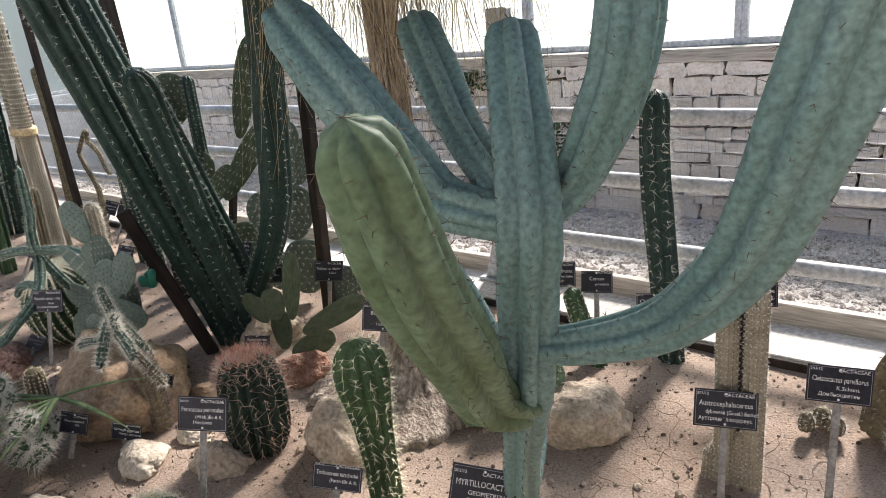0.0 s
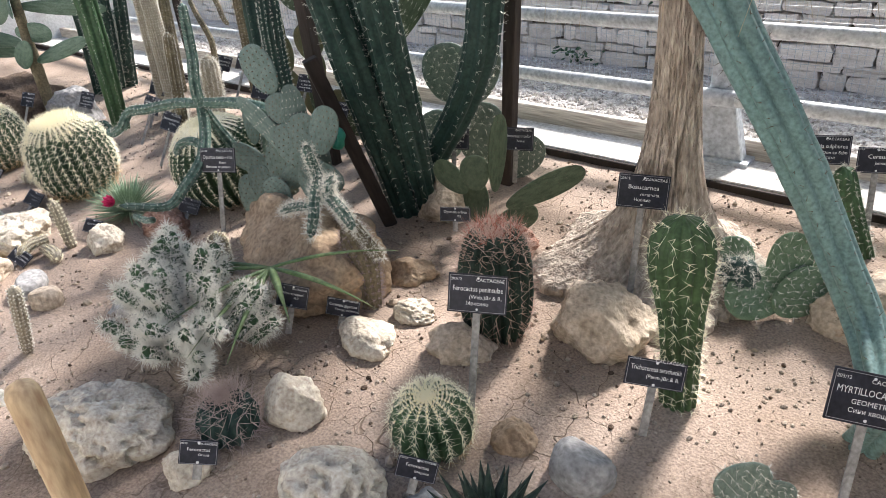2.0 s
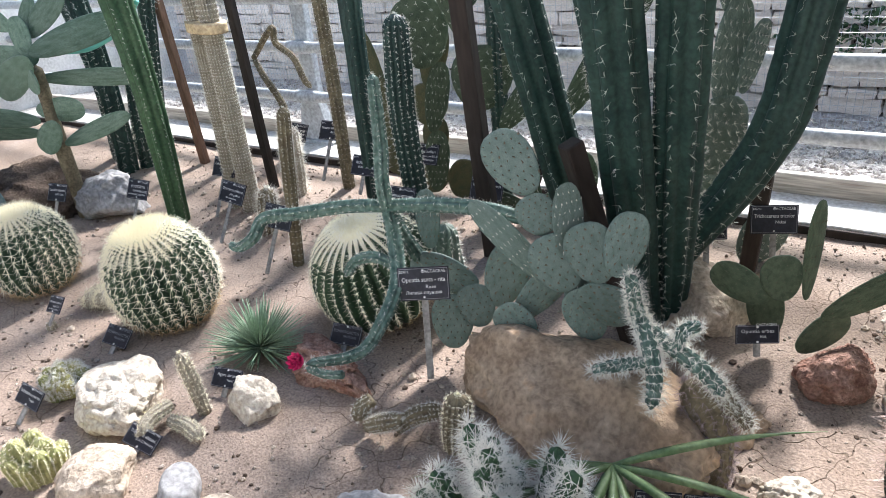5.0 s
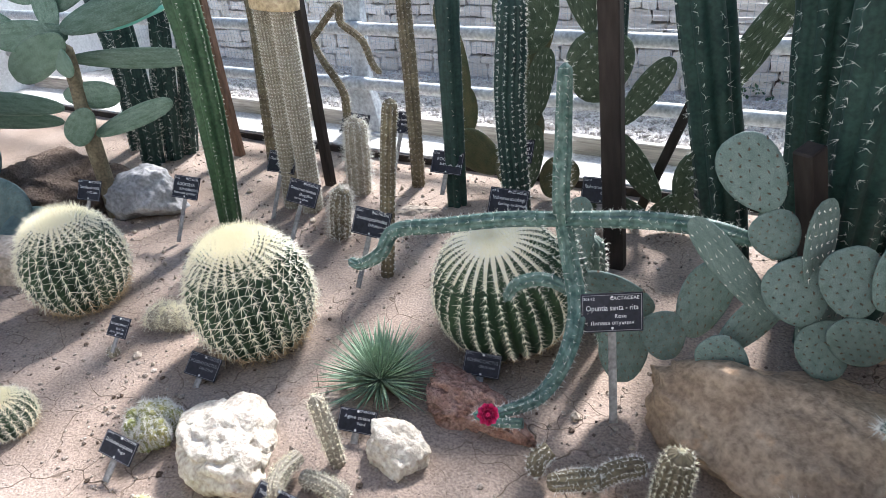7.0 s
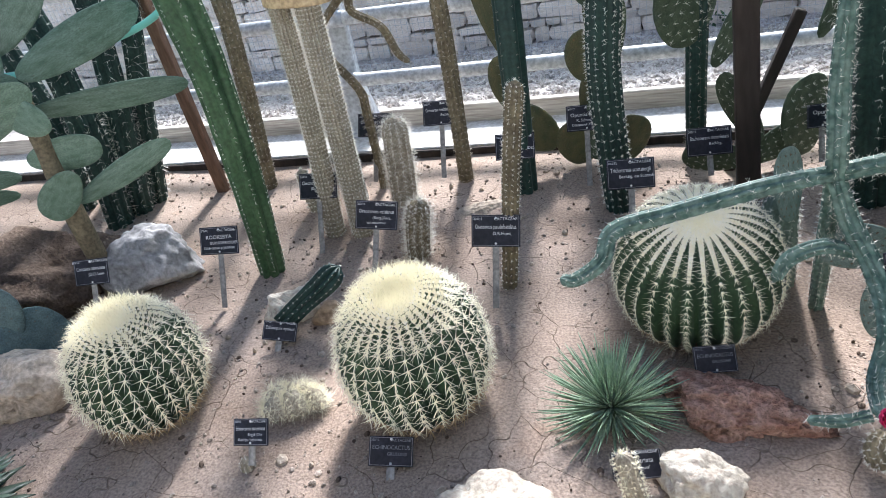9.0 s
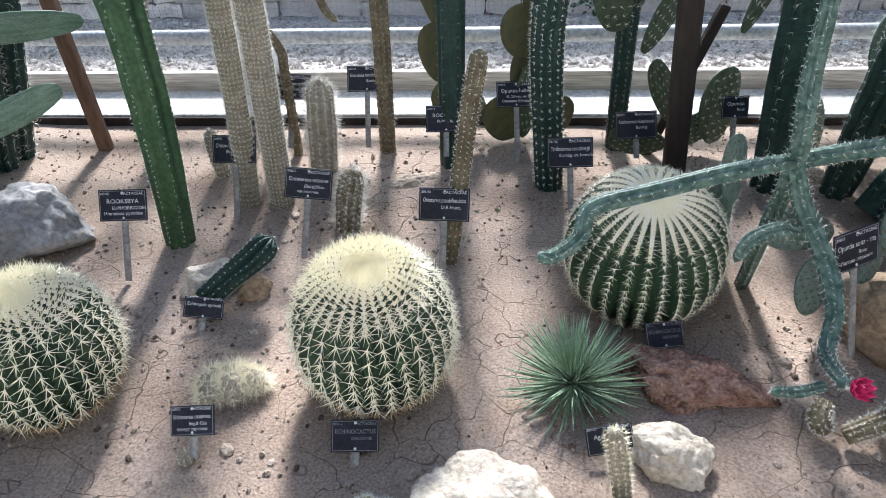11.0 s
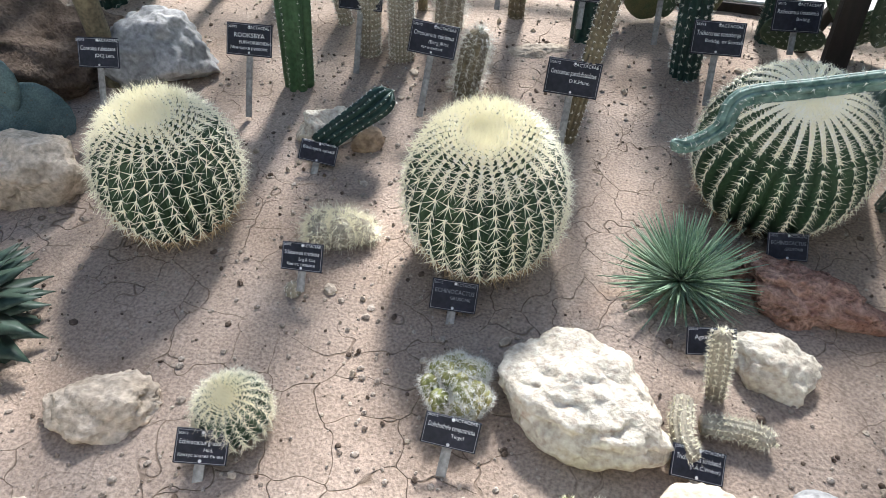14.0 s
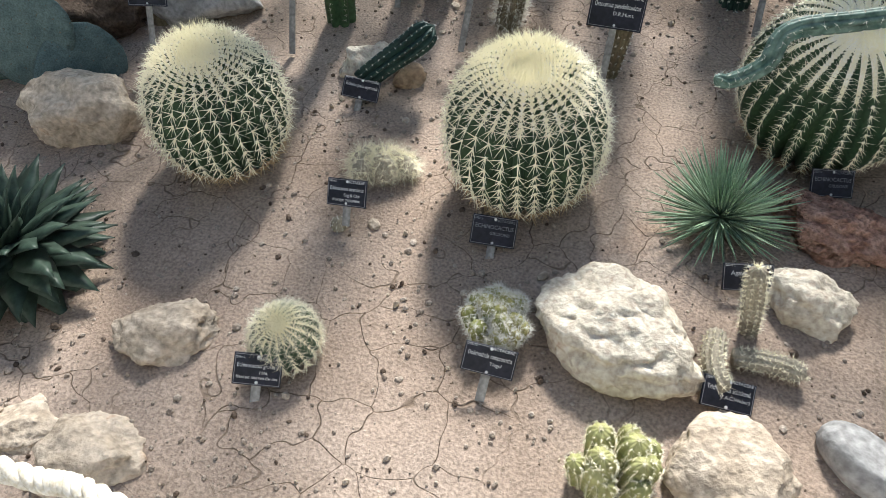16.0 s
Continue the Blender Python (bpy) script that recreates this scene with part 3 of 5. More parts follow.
barrel("golden_barrel_cactus", "small golden barrel cactus with dense yellow spines", (-2.659, 1.008, -0.02), 0.076, 0.135, 20, M_GOLD, (M_SPINE_Y, 0.024, 0.0009, 8, 0.013), 0.2, (8, 0), crown=M_SPINE_GOLD, seed=4, group="golden barrel cacti")
fero = barrel("ferocactus", "dark ribbed barrel cactus with reddish hooked spines on top", (0.14, 1.831, -0.02), 0.118, 0.4, 18, M_FERO, (M_SPINE_P, 0.044, 0.001, 4, 0.028), 0.0, seed=5, shape=0.5, depth=0.22)
barrel("ferocactus", "squat blue-green barrel cactus with straw spines and a golden crown", (0.293, 1.339, -0.02), 0.108, 0.2, 16, M_GREEN2, (M_SPINE_Y, 0.03, 0.0009, 8, 0.022), 0.2, (6, 0), crown=M_SPINE_GOLD, seed=6, depth=0.22)

rng_f = np.random.RandomState(12)
fa, fq = rng_f.rand(90) * 6.283, np.sqrt(rng_f.rand(90)) * 0.085
v, f = spines(np.stack([fq * np.cos(fa), fq * np.sin(fa), 0.395 - fq * 0.25], 1), np.stack([np.cos(fa) * fq * 6, np.sin(fa) * fq * 6, np.ones(90)], 1), 0.04, 0.0011, 2, 0.5, 4)
ob = piece("crown_spines", mesh_of("crown_spines", v, f, M_SPINE_R, False), fero, "dull red crown spines")
ob["kind"] = "stuff"

# ---- rails ----
def pipe_rail(z, label):
    top = thing("rail", (0, 3.303, z), label, "pipe rail", "pipe rails of the heating register")
    v, f, _ = tube([(X0, 0, 0), (-2, 0, 0.0), (2, 0, 0), (X1, 0, 0)], 0.032, 30, seg=24, tip=False)
    piece("pipe", mesh_of("pipe", v, f, M_PIPE), top)
    for x in RAIL_POSTS:
        v, f, _ = tube([(x - 0.075, 0, 0), (x, 0, 0), (x + 0.075, 0, 0)], [0.036, 0.037, 0.036], 6, seg=24, tip=False)
        piece("collar", mesh_of("collar", v, f, M_POST), top)


RAIL_POSTS = (-3.06, 0.26, 3.58)
for z in (0.376, 0.665, 0.935):
    pipe_rail(z, "grey painted steel pipe rail running along the bed")


def rail_post(x):
    top = thing("rail_post", (x, 3.345, 0.085), "grey painted steel post with a flared foot carrying the pipe rails", "post", "rail posts")
    piece("upright", box_mesh("upright", 0.11, 0.05, 1.3, M_POST, 0.006), top, "", Matrix.Translation((0, 0.02, 0.66)))
    bm = bmesh.new()
    q = bmesh.ops.create_cube(bm, size=1)["verts"]
    for v in q:
        k = 2.2 if v.co.z < 0 else 1.0
        v.co = Vector((v.co.x * 0.12 * k, v.co.y * 0.07, v.co.z * 0.28 + 0.16))
    bmesh.ops.bevel(bm, geom=bm.edges[:], offset=0.005, segments=1, affect="EDGES")
    bm_piece("foot", bm, M_POST, top)
    piece("base_plate", box_mesh("base_plate", 0.32, 0.12, 0.02, M_POST, 0.003), top, "", Matrix.Translation((0, 0, 0.012)))


for x in RAIL_POSTS:
    rail_post(x)


# ---- more builders ----
def unit_pad(material, needles, name="pad"):
    """An obovate pad, one long and standing on its base, and its areoles; shared by the pads of a plant."""
    nu, nv = 22, 12
    V, F = [], []
    for i in range(nv + 1):
        a = math.pi * i / nv
        z = 0.5 - 0.5 * math.cos(a)
        w = 0.5 * math.sin(a) ** 0.8 * (0.72 + 0.5 * z - 0.22 * z * z)
        t = 0.055 * math.sin(a) ** 0.6
        for j in range(nu):
            b = 2 * math.pi * j / nu
            cb, sb = math.cos(b), math.sin(b)
            V.append((w * math.copysign(abs(cb) ** 0.8, cb) + 0.0, t * math.copysign(abs(sb) ** 0.75, sb) * (1 + 0.1 * noise.noise((w * cb * 4, z * 4, 1))) + 0.025 * math.sin(z * 3), z))
    for i in range(nv):
        for j in range(nu):
            k = (j + 1) % nu
            F.append((i * nu + j, i * nu + k, (i + 1) * nu + k, (i + 1) * nu + j))
    me = mesh_of(name, V, F, material)
    P, N = [], []
    for s in (1, -1):
        for r in range(8):
            for c in range(7):
                z = 0.1 + 0.85 * r / 7.5
                x = ((c + 0.5 * (r % 2)) / 6.5 - 0.5) * 0.95
                a = math.acos(max(-1, min(1, 1 - 2 * z)))
                w = 0.5 * math.sin(a) ** 0.8 * (0.72 + 0.5 * z - 0.22 * z * z)
                if abs(x) < w * 0.97:
                    q = 1 - (abs(x) / w) ** 2.6
                    P.append((x, s * 0.055 * math.sin(a) ** 0.6 * max(q, 0) ** 0.4 + 0.025 * math.sin(z * 3), z))
                    N.append((0.2 * x, s, 0.2))
    nm, ln, th, cnt = needles
    sv, sf = spines(P, N, ln, th, cnt, 0.5, 3)
    return me, mesh_of("areole_cover", sv, sf, nm, False)


def pad_plant(name, label, base, pads, material, needles, category="prickly pear", group=""):
    """pads: rows of foot x, y, z, lean to the right, lean back, turn (degrees), width, height."""
    top = thing(name, base, label, category, group)
    me, ar = unit_pad(material, needles)
    for x, y, z, lr, lb, turn, w, h in pads:
        m = Matrix.Translation(Vector((x, y, z)) - Vector(base)) @ Euler((radians(-lb), radians(lr), radians(turn)), "XYZ").to_matrix().to_4x4() @ Matrix.Diagonal((w / 0.95, min(h, w) * 1.15, h, 1))
        ob = piece("pad", me, top, "", m)
        q = piece("areole_cover", ar, ob)
        q["kind"] = "stuff"
    return top


def leaf_mesh(name, length, width, thick, material, curl=0.15, n=7, fold=0.3, blunt=0.0):
    """A tapered blade along z, hollowed along its middle."""
    V, F = [], []
    for i in range(n + 1):
        s = i / n
        w = width / 2 * (1 - s ** (2.2 if not blunt else 5)) * (0.75 + 0.5 * math.sin(math.pi * min(s * 1.2, 1))) + 0.0006
        z, y = length * s, curl * length * s * s
        V += [(-w, y - fold * w, z), (0, y + thick / 2 * (1 - s) + 0.0004, z), (w, y - fold * w, z), (0, y - thick * (1 - s * 0.8), z)]
    for i in range(n):
        for j in range(4):
            k = (j + 1) % 4
            F.append((i * 4 + j, i * 4 + k, i * 4 + 4 + k, i * 4 + 4 + j))
    F += [(3, 2, 1, 0), tuple(range(n * 4, n * 4 + 4))]
    return mesh_of(name, V, F, material)


def rosette(name, label, loc, leaves, mesh, low, high, category, scale=(0.8, 1.1), seed=0):
    top = thing(name, loc, label, category)
    rng = random.Random(seed)
    for i in range(leaves):
        q = (i + 0.5) / leaves
        tilt = high + (low - high) * q ** 0.75 + rng.uniform(-5, 5)
        k = rng.uniform(*scale) * (0.7 + 0.3 * min(1, q * 2.5))
        m = Euler((0, 0, i * 2.39996 + rng.uniform(-0.15, 0.15))).to_matrix().to_4x4() @ Matrix.Rotation(radians(tilt), 4, "X") @ Matrix.Diagonal((k, k, k, 1))
        piece("leaf", mesh, top, "", m)
    return top


def cushion(name, label, loc, size, heads, skin, needles, seed, r=0.03, category="cactus"):
    """A low clump of small spiny heads."""
    top = thing(name, loc, label, category)
    rng = random.Random(seed)
    nm, ln, th, cnt, step = needles
    for i in range(heads):
        a, q = rng.uniform(0, 6.28), math.sqrt(rng.random())
        x, y = q * math.cos(a) * size[0] / 2, q * math.sin(a) * size[1] / 2
        h = size[2] * (1 - 0.5 * q * q)
        rr = r * rng.uniform(0.75, 1.2)
        v, f, crest = tube([(x * 0.8, y * 0.8, -0.02), (x * 0.92, y * 0.92, h * 0.5), (x * 1.08, y * 1.08, h)], rr, 14, 9, 0.15)
        ob = piece("head", mesh_of("head", v, f, skin), top)
        P, N = along_crests(crest, step, 0.1, 0.99, i)
        v, f = spines(P, N, ln, th, cnt, 0.9, i)
        needle_part(v, f, nm, ob)
    return top


def post(name, label, base, tip, w, d, material, category="stake"):
    a, b = Vector(base), Vector(tip)
    L = (b - a).length
    ob = new(name, box_mesh(name, w, d, L, material, 0.004))
    ob.matrix_basis = Matrix.Translation((a + b) / 2) @ (b - a).to_track_quat("Z", "X").to_matrix().to_4x4()
    return tagged(ob, label, category)


# needle kinds: material, length, thickness, count, step
N_SHORT = (M_SPINE_G, 0.014, 0.0008, 6, 0.026)
N_WHITE = (M_SPINE_W, 0.016, 0.0007, 7, 0.022)
N_DARK = (M_SPINE_D, 0.016, 0.0009, 2, 0.04)

# ---- the right end: blue candelabra cactus and its neighbours ----


def blue(path, r, skin=None):
    return (path, r, 6, 0.36, skin or M_BLUE, N_DARK, 0.8)


cactus("candelabra_cactus", "tall blue-green branching candelabra cactus with thick ribbed arms", [
    blue([(1.151, 1.957, -0.03), (1.207, 1.853, 0.214), (1.283, 1.751, 0.459), (1.351, 1.676, 0.68), (1.372, 1.661, 0.873), (1.388, 1.654, 1.073), (1.277, 1.803, 1.377)], [0.05, 0.046, 0.047, 0.058, 0.064, 0.064, 0.056]),
    blue([(1.345, 1.671, 0.621), (1.33, 1.57, 0.688), (1.374, 1.445, 0.851), (1.424, 1.284, 1.059), (1.456, 1.164, 1.3)], [0.045, 0.06, 0.066, 0.068, 0.053], M_BLUEOLD),
    blue([(1.368, 1.661, 1.023), (1.279, 1.655, 1.033), (1.186, 1.659, 1.051), (1.125, 1.616, 1.145), (1.034, 1.583, 1.271), (0.837, 1.616, 1.441)], [0.042, 0.048, 0.054, 0.06, 0.066, 0.06]),
    blue([(1.349, 1.697, 1.014), (1.273, 1.729, 1.075), (1.134, 1.822, 1.156), (1.022, 1.897, 1.269), (0.916, 1.957, 1.399)], [0.038, 0.044, 0.05, 0.058, 0.056]),
    blue([(1.399, 1.678, 1.034), (1.436, 1.737, 1.084), (1.502, 1.725, 1.199), (1.547, 1.716, 1.325), (1.561, 1.731, 1.534)], [0.033, 0.046, 0.054, 0.058, 0.054]),
    blue([(1.356, 1.657, 0.769), (1.469, 1.69, 0.786), (1.618, 1.725, 0.847), (1.751, 1.697, 1.005), (1.837, 1.643, 1.231), (1.894, 1.632, 1.427), (1.947, 1.625, 1.539)], [0.033, 0.04, 0.052, 0.064, 0.074, 0.077, 0.068]),
    blue([(1.173, 1.91, 0.142), (1.077, 2.122, 0.22), (0.987, 2.136, 0.373), (0.894, 2.119, 0.554), (0.787, 2.081, 0.752), (0.673, 2.065, 0.937), (0.609, 2.055, 1.075), (0.584, 2.033, 1.296)], [0.04, 0.05, 0.052, 0.054, 0.056, 0.06, 0.07, 0.06]),
], "cactus")
cactus("column_cactus", "slim dark column cactus with white bristles before the rails", [([(1.199, 2.991, 0.02), (1.16, 2.991, 0.411), (1.123, 2.991, 0.798), (1.12, 2.991, 1.081)], [0.05, 0.054, 0.056, 0.05], 9, 0.2, M_GREEN, (M_SPINE_W, 0.034, 0.0008, 5, 0.034), 1.0)])
for x0, xt, zt, r in ((1.552, 1.542, 0.58, 0.03), (1.627, 1.615, 0.654, 0.029), (1.53, 1.535, 0.143, 0.024), (1.591, 1.596, 0.197, 0.024), (1.614, 1.619, 0.144, 0.024), (1.511, 1.516, 0.12, 0.024)):
    cactus("woolly_column", "straw-coloured woolly column cactus growing in a small clump", [([(x0, 2.42, 0.0), ((x0 + xt) / 2, 2.42, zt * 0.5), (xt, 2.42, zt)], r, 14, 0.12, M_WOOLCOL, (M_SPINE_W, 0.008, 0.0006, 5, 0.016), 1.0)], group="woolly clump")
post("stake", "thin black stake tied to a straw-coloured column", (1.574, 2.44, 0), (1.572, 2.44, 0.628), 0.022, 0.022, M_DARKWOOD)
cactus("column_cactus", "tan curved column cactus leaning by the rail", [([(1.893, 2.8, 0.073), (1.924, 2.803, 0.282), (2.025, 2.808, 0.472), (2.034, 2.808, 0.711), (1.988, 2.81, 1.003)], [0.05, 0.05, 0.045, 0.04, 0.03], 10, 0.15, M_BROWNCOL, N_SHORT, 1.0)])
rock("boulder", "large pale tan boulder half under a blue cactus", (1.063, 2.468, -0.015), (0.355, 0.292, 0.221), 20, M_STONE, 11)
cushion("hedgehog_cactus", "small curled spiny cactus on sunlit sand", (1.744, 2.75, 0.082), (0.12, 0.1, 0.05), 4, M_BROWNCOL, (M_SPINE_W, 0.014, 0.0006, 6, 0.014), 3)
cushion("hedgehog_cactus", "sprawling white-spined cactus on sunlit sand", (1.948, 2.73, 0.082), (0.22, 0.14, 0.05), 7, M_WOOLCOL, (M_SPINE_W, 0.016, 0.0006, 7, 0.014), 4, 0.035)
cactus("column_cactus", "small green column cactus leaning over sunlit soil", [([(0.973, 2.838, 0.02), (0.899, 2.838, 0.196), (0.845, 2.838, 0.351)], [0.036, 0.038, 0.035], 10, 0.16, M_GREEN2, N_WHITE, 1.0)])
pad_plant("prickly_pear", "flattened prickly pear pads with white spines by a trunk", (0.7, 2.48, 0.05), [(0.62, 2.282, 0.055, -60, 55, 20, 0.15, 0.2), (0.721, 2.251, 0.046, 30, 62, -10, 0.17, 0.2), (0.824, 2.321, 0.055, 55, 40, 5, 0.15, 0.19), (0.822, 2.388, 0.055, 10, 15, 30, 0.14, 0.22), (0.891, 2.434, 0.055, 20, 25, -20, 0.13, 0.2), (0.696, 2.373, 0.055, -15, 40, 20, 0.14, 0.18)], M_PAD, (M_SPINE_W, 0.12, 0.006, 6))
cushion("hedgehog_cactus", "grey-spined ball of a cactus on a pale trunk's foot", (0.695, 2.383, 0.073), (0.12, 0.1, 0.1), 3, M_GREEN, (M_SPINE_W, 0.03, 0.0007, 9, 0.02), 9, 0.06)


# ---- ponytail palm ----
def ponytail():
    base = (0.396, 2.458, 0.03)
    top = thing("ponytail_palm", base, "thick swollen trunk of a ponytail palm with furrowed grey-brown bark", "palm")
    rows_, seg = 170, 200
    V, F = [], []
    for i in range(rows_):
        z = 1.9 * (i / (rows_ - 1)) ** 1.15 - 0.03
        r = 0.057 + 0.25 * math.exp(-max(z, 0) / 0.11) + 0.12 * math.exp(-max(z, 0) / 0.33)
        for j in range(seg):
            a = 2 * math.pi * j / seg
            p = Vector((math.cos(a) * 2.4, math.sin(a) * 2.4, z * 2.6))
            p.z *= 0.42
            furrow = abs(noise.noise(p * 3.4 + Vector((0, 0, 3)))) + 0.5 * abs(noise.noise(p * 7.6))
            lobes = 0.10 * math.sin(5 * a + 1.0) * math.exp(-max(z, 0) / 0.18)
            q = r * (1 + lobes) - 0.026 * (1 - min(1, furrow * 2.4)) * (0.5 + 0.7 * math.exp(-2 * z))
            V.append((q * math.cos(a) - 0.01 * z + 0.015 * math.sin(z * 3), q * math.sin(a), z))
    for i in range(rows_ - 1):
        for j in range(seg):
            k = (j + 1) % seg
            F.append((i * seg + j, i * seg + k, (i + 1) * seg + k, (i + 1) * seg + j))
    piece("trunk", mesh_of("trunk", V, F, M_BARK), top)
    rng = random.Random(4)
    V, F = [], []
    # The first 600 strands hang; the wider rest is an unseen crown added as shade.
    for i in range(4200):
        a = rng.uniform(0, 6.283)
        out, drop = (rng.uniform(0.10, 0.62), rng.uniform(0.35, 0.9)) if i < 600 else (0.3 + 0.95 * rng.random() ** 0.7, rng.uniform(0.0, 0.16))
        w = rng.uniform(0.0016, 0.0034) * (1 if i < 600 else 3.0)
        side = Vector((-math.sin(a), math.cos(a), 0))
        prev = None
        for s in range(9):
            t = s / 8
            c = Vector((math.cos(a) * out * math.sin(t * 1.57) + 0.05, math.sin(a) * out * math.sin(t * 1.57), 1.80 + 0.12 * math.sin(t * 3.14) - drop * t * t))
            c += Vector((rng.uniform(-1, 1), rng.uniform(-1, 1), 0)) * 0.008 * s
            k = len(V)
            ww = w * (1 - 0.8 * t ** 2)
            V += [c - side * ww, c + side * ww, c + Vector((0, 0, ww))]
            if prev is not None:
                for m in range(3):
                    n2 = (m + 1) % 3
                    F.append((prev + m, prev + n2, k + n2, k + m))
            prev = k
    ob = piece("leaves_with_shade_crown", mesh_of("leaves_with_shade_crown", V, F, M_DRY), top, "long thin hanging leaves, partly dry, with an added unseen crown shading the bed")
    ob["kind"] = "stuff"


ponytail()

# ---- the middle: dark columns, boulder and small plants ----
DARK = (M_SPINE_W, 0.02, 0.0006, 5, 0.04)


def dark(path, r, ribs=8):
    return (path, r, ribs, 0.24, M_GREEN, DARK, 0.9)


cactus("column_cactus_group", "cluster of tall dark green ribbed column cacti", [
    dark([(-0.985, 2.619, 0), (-1.041, 2.524, 0.4), (-1.105, 2.417, 0.85), (-1.169, 2.309, 1.3), (-1.254, 2.166, 1.9)], [0.07, 0.078, 0.08, 0.08, 0.08]),
    dark([(-0.685, 2.322, 0), (-0.686, 2.203, 0.4), (-0.688, 2.07, 0.85), (-0.69, 1.937, 1.3), (-0.692, 1.759, 1.9)], [0.065, 0.076, 0.08, 0.08]),
    dark([(-0.731, 2.424, 0.042), (-0.626, 2.444, 0.213), (-0.466, 2.464, 0.466), (-0.369, 2.464, 0.67), (-0.333, 2.464, 0.851), (-0.313, 2.464, 1.002), (-0.221, 2.464, 1.7)], [0.05, 0.06, 0.066, 0.07, 0.072, 0.07], 7),
    dark([(-0.77, 2.588, 0), (-0.791, 2.471, 0.4), (-0.814, 2.339, 0.85), (-0.838, 2.207, 1.3)], [0.055, 0.07, 0.074, 0.074]),
    dark([(-0.611, 2.378, 0), (-0.586, 2.273, 0.4), (-0.558, 2.155, 0.85), (-0.53, 2.037, 1.3)], [0.05, 0.068, 0.07, 0.07]),
], "cactus")
post("black_post", "black square post among the plants", (-1.358, 2.514, 0), (-1.486, 2.514, 1.9), 0.07, 0.05, M_DARKWOOD)
post("black_post", "black square post with a label before it", (-0.445, 2.739, 0.01), (-0.344, 2.739, 1.85), 0.055, 0.05, M_DARKWOOD)
post("prop", "dark round prop leaning between the columns", (-1.405, 2.846, 0.01), (-1.196, 2.846, 0.615), 0.036, 0.036, M_DARKWOOD)
post("black_post", "short sawn-off black square post leaning by dark columns", (-0.675, 2.2, 0), (-0.795, 2.003, 0.73), 0.055, 0.05, M_DARKWOOD)
rock("boulder", "large tan boulder with plants growing over it", (-0.669, 1.751, -0.015), (0.795, 0.539, 0.307), -25, M_STONE_TAN, 21, 0.2, 4, sub=5)
rock("boulder", "tan stone in front of a large boulder", (-0.313, 1.935, -0.015), (0.18, 0.144, 0.083), 30, M_STONE_TAN, 22)
rock("boulder", "pale pinkish stone at the foot of dark columns", (-0.521, 2.436, -0.015), (0.342, 0.289, 0.253), 10, M_STONE, 23)
rock("boulder", "reddish flat stone behind a barrel cactus", (-0.112, 2.242, -0.015), (0.242, 0.186, 0.143), 60, M_STONE_RED, 24)
rock("boulder", "large pale cracked boulder beside barrel cacti", (0.426, 1.985, -0.015), (0.341, 0.284, 0.234), -20, M_STONE, 25, 0.2, 6, sub=5)
cactus("column_cactus", "short green column cactus with a swollen upper part and pale spines", [([(0.732, 1.836, -0.02), (0.724, 1.836, 0.143), (0.713, 1.836, 0.284), (0.699, 1.836, 0.414), (0.69, 1.836, 0.552)], [0.05, 0.05, 0.058, 0.08, 0.074], 13, 0.2, M_GREEN3, (M_SPINE_Y, 0.026, 0.0009, 6, 0.03), 0.9)])
cactus("woolly_column", "purplish fuzzy stem bowing from the soil", [([(-0.31, 1.713, -0.02), (-0.311, 1.713, 0.14), (-0.341, 1.713, 0.241), (-0.391, 1.713, 0.289)], [0.036, 0.042, 0.05, 0.042], 12, 0.1, M_BROWNCOL, (plain("purple_spine", (0.33, 0.26, 0.27), 0.6), 0.022, 0.0006, 7, 0.012), 1.0)])
GREYN = (M_SPINE_D, 0.035, 0.004, 4)
pad_plant("prickly_pear", "low prickly pear with grey-green oval pads beside a barrel cactus", (-0.261, 2.34, 0.046), [(-0.298, 2.326, 0.046, -8, 10, 20, 0.11, 0.19), (-0.307, 2.277, 0.208, -62, 12, 15, 0.11, 0.18), (-0.27, 2.281, 0.216, -5, 10, 25, 0.12, 0.14), (-0.215, 2.327, 0.207, 8, 5, 60, 0.08, 0.3), (-0.17, 2.334, 0.153, 62, 10, 20, 0.1, 0.33), (-0.219, 2.297, 0.055, 70, 40, 10, 0.11, 0.2)], M_PADDARK, GREYN)
M_SANTA = mat("blue_grey_pad", (0.10, 0.15, 0.13), (0.165, 0.22, 0.195), 6, 0.6, 0.12, 70, c3=(0.16, 0.2, 0.1), dist=0.003, rand=0.15)
sr = [(-0.833, 1.853, 0.64, -32.935, 8, 25, 0.133, 0.189), (-0.794, 1.853, 0.53, -27.44, 8, 25, 0.11, 0.117), (-0.725, 1.833, 0.385, -21.991, 8, 25, 0.148, 0.168), (-0.634, 1.823, 0.434, -17.68, 8, 25, 0.132, 0.168), (-0.598, 1.823, 0.459, 14.676, 8, 25, 0.109, 0.174), (-0.683, 1.793, 0.423, 127.763, 8, 25, 0.12, 0.18), (-0.905, 1.853, 0.236, 43.276, 8, 25, 0.105, 0.212), (-0.982, 1.883, 0.241, 18.182, 8, 25, 0.136, 0.215), (-1.019, 1.853, 0.179, -12.265, 8, 25, 0.119, 0.141), (-1.086, 1.953, 0.251, -70.698, 8, 25, 0.127, 0.23), (-1.133, 1.853, 0.065, 0.919, 8, 25, 0.138, 0.187), (-1.33, 2.053, 0.287, -1.102, 8, 25, 0.086, 0.208), (-0.837, 1.833, 0.186, -40.855, 8, 25, 0.115, 0.147), (-0.658, 1.843, 0.243, -17.745, 8, 25, 0.122, 0.157)]
pad_plant("prickly_pear", "spreading prickly pear with spotted blue-grey pads", (-0.929, 1.888, 0.02), sr, M_SANTA, (M_SPINE_D, 0.05, 0.022, 3))
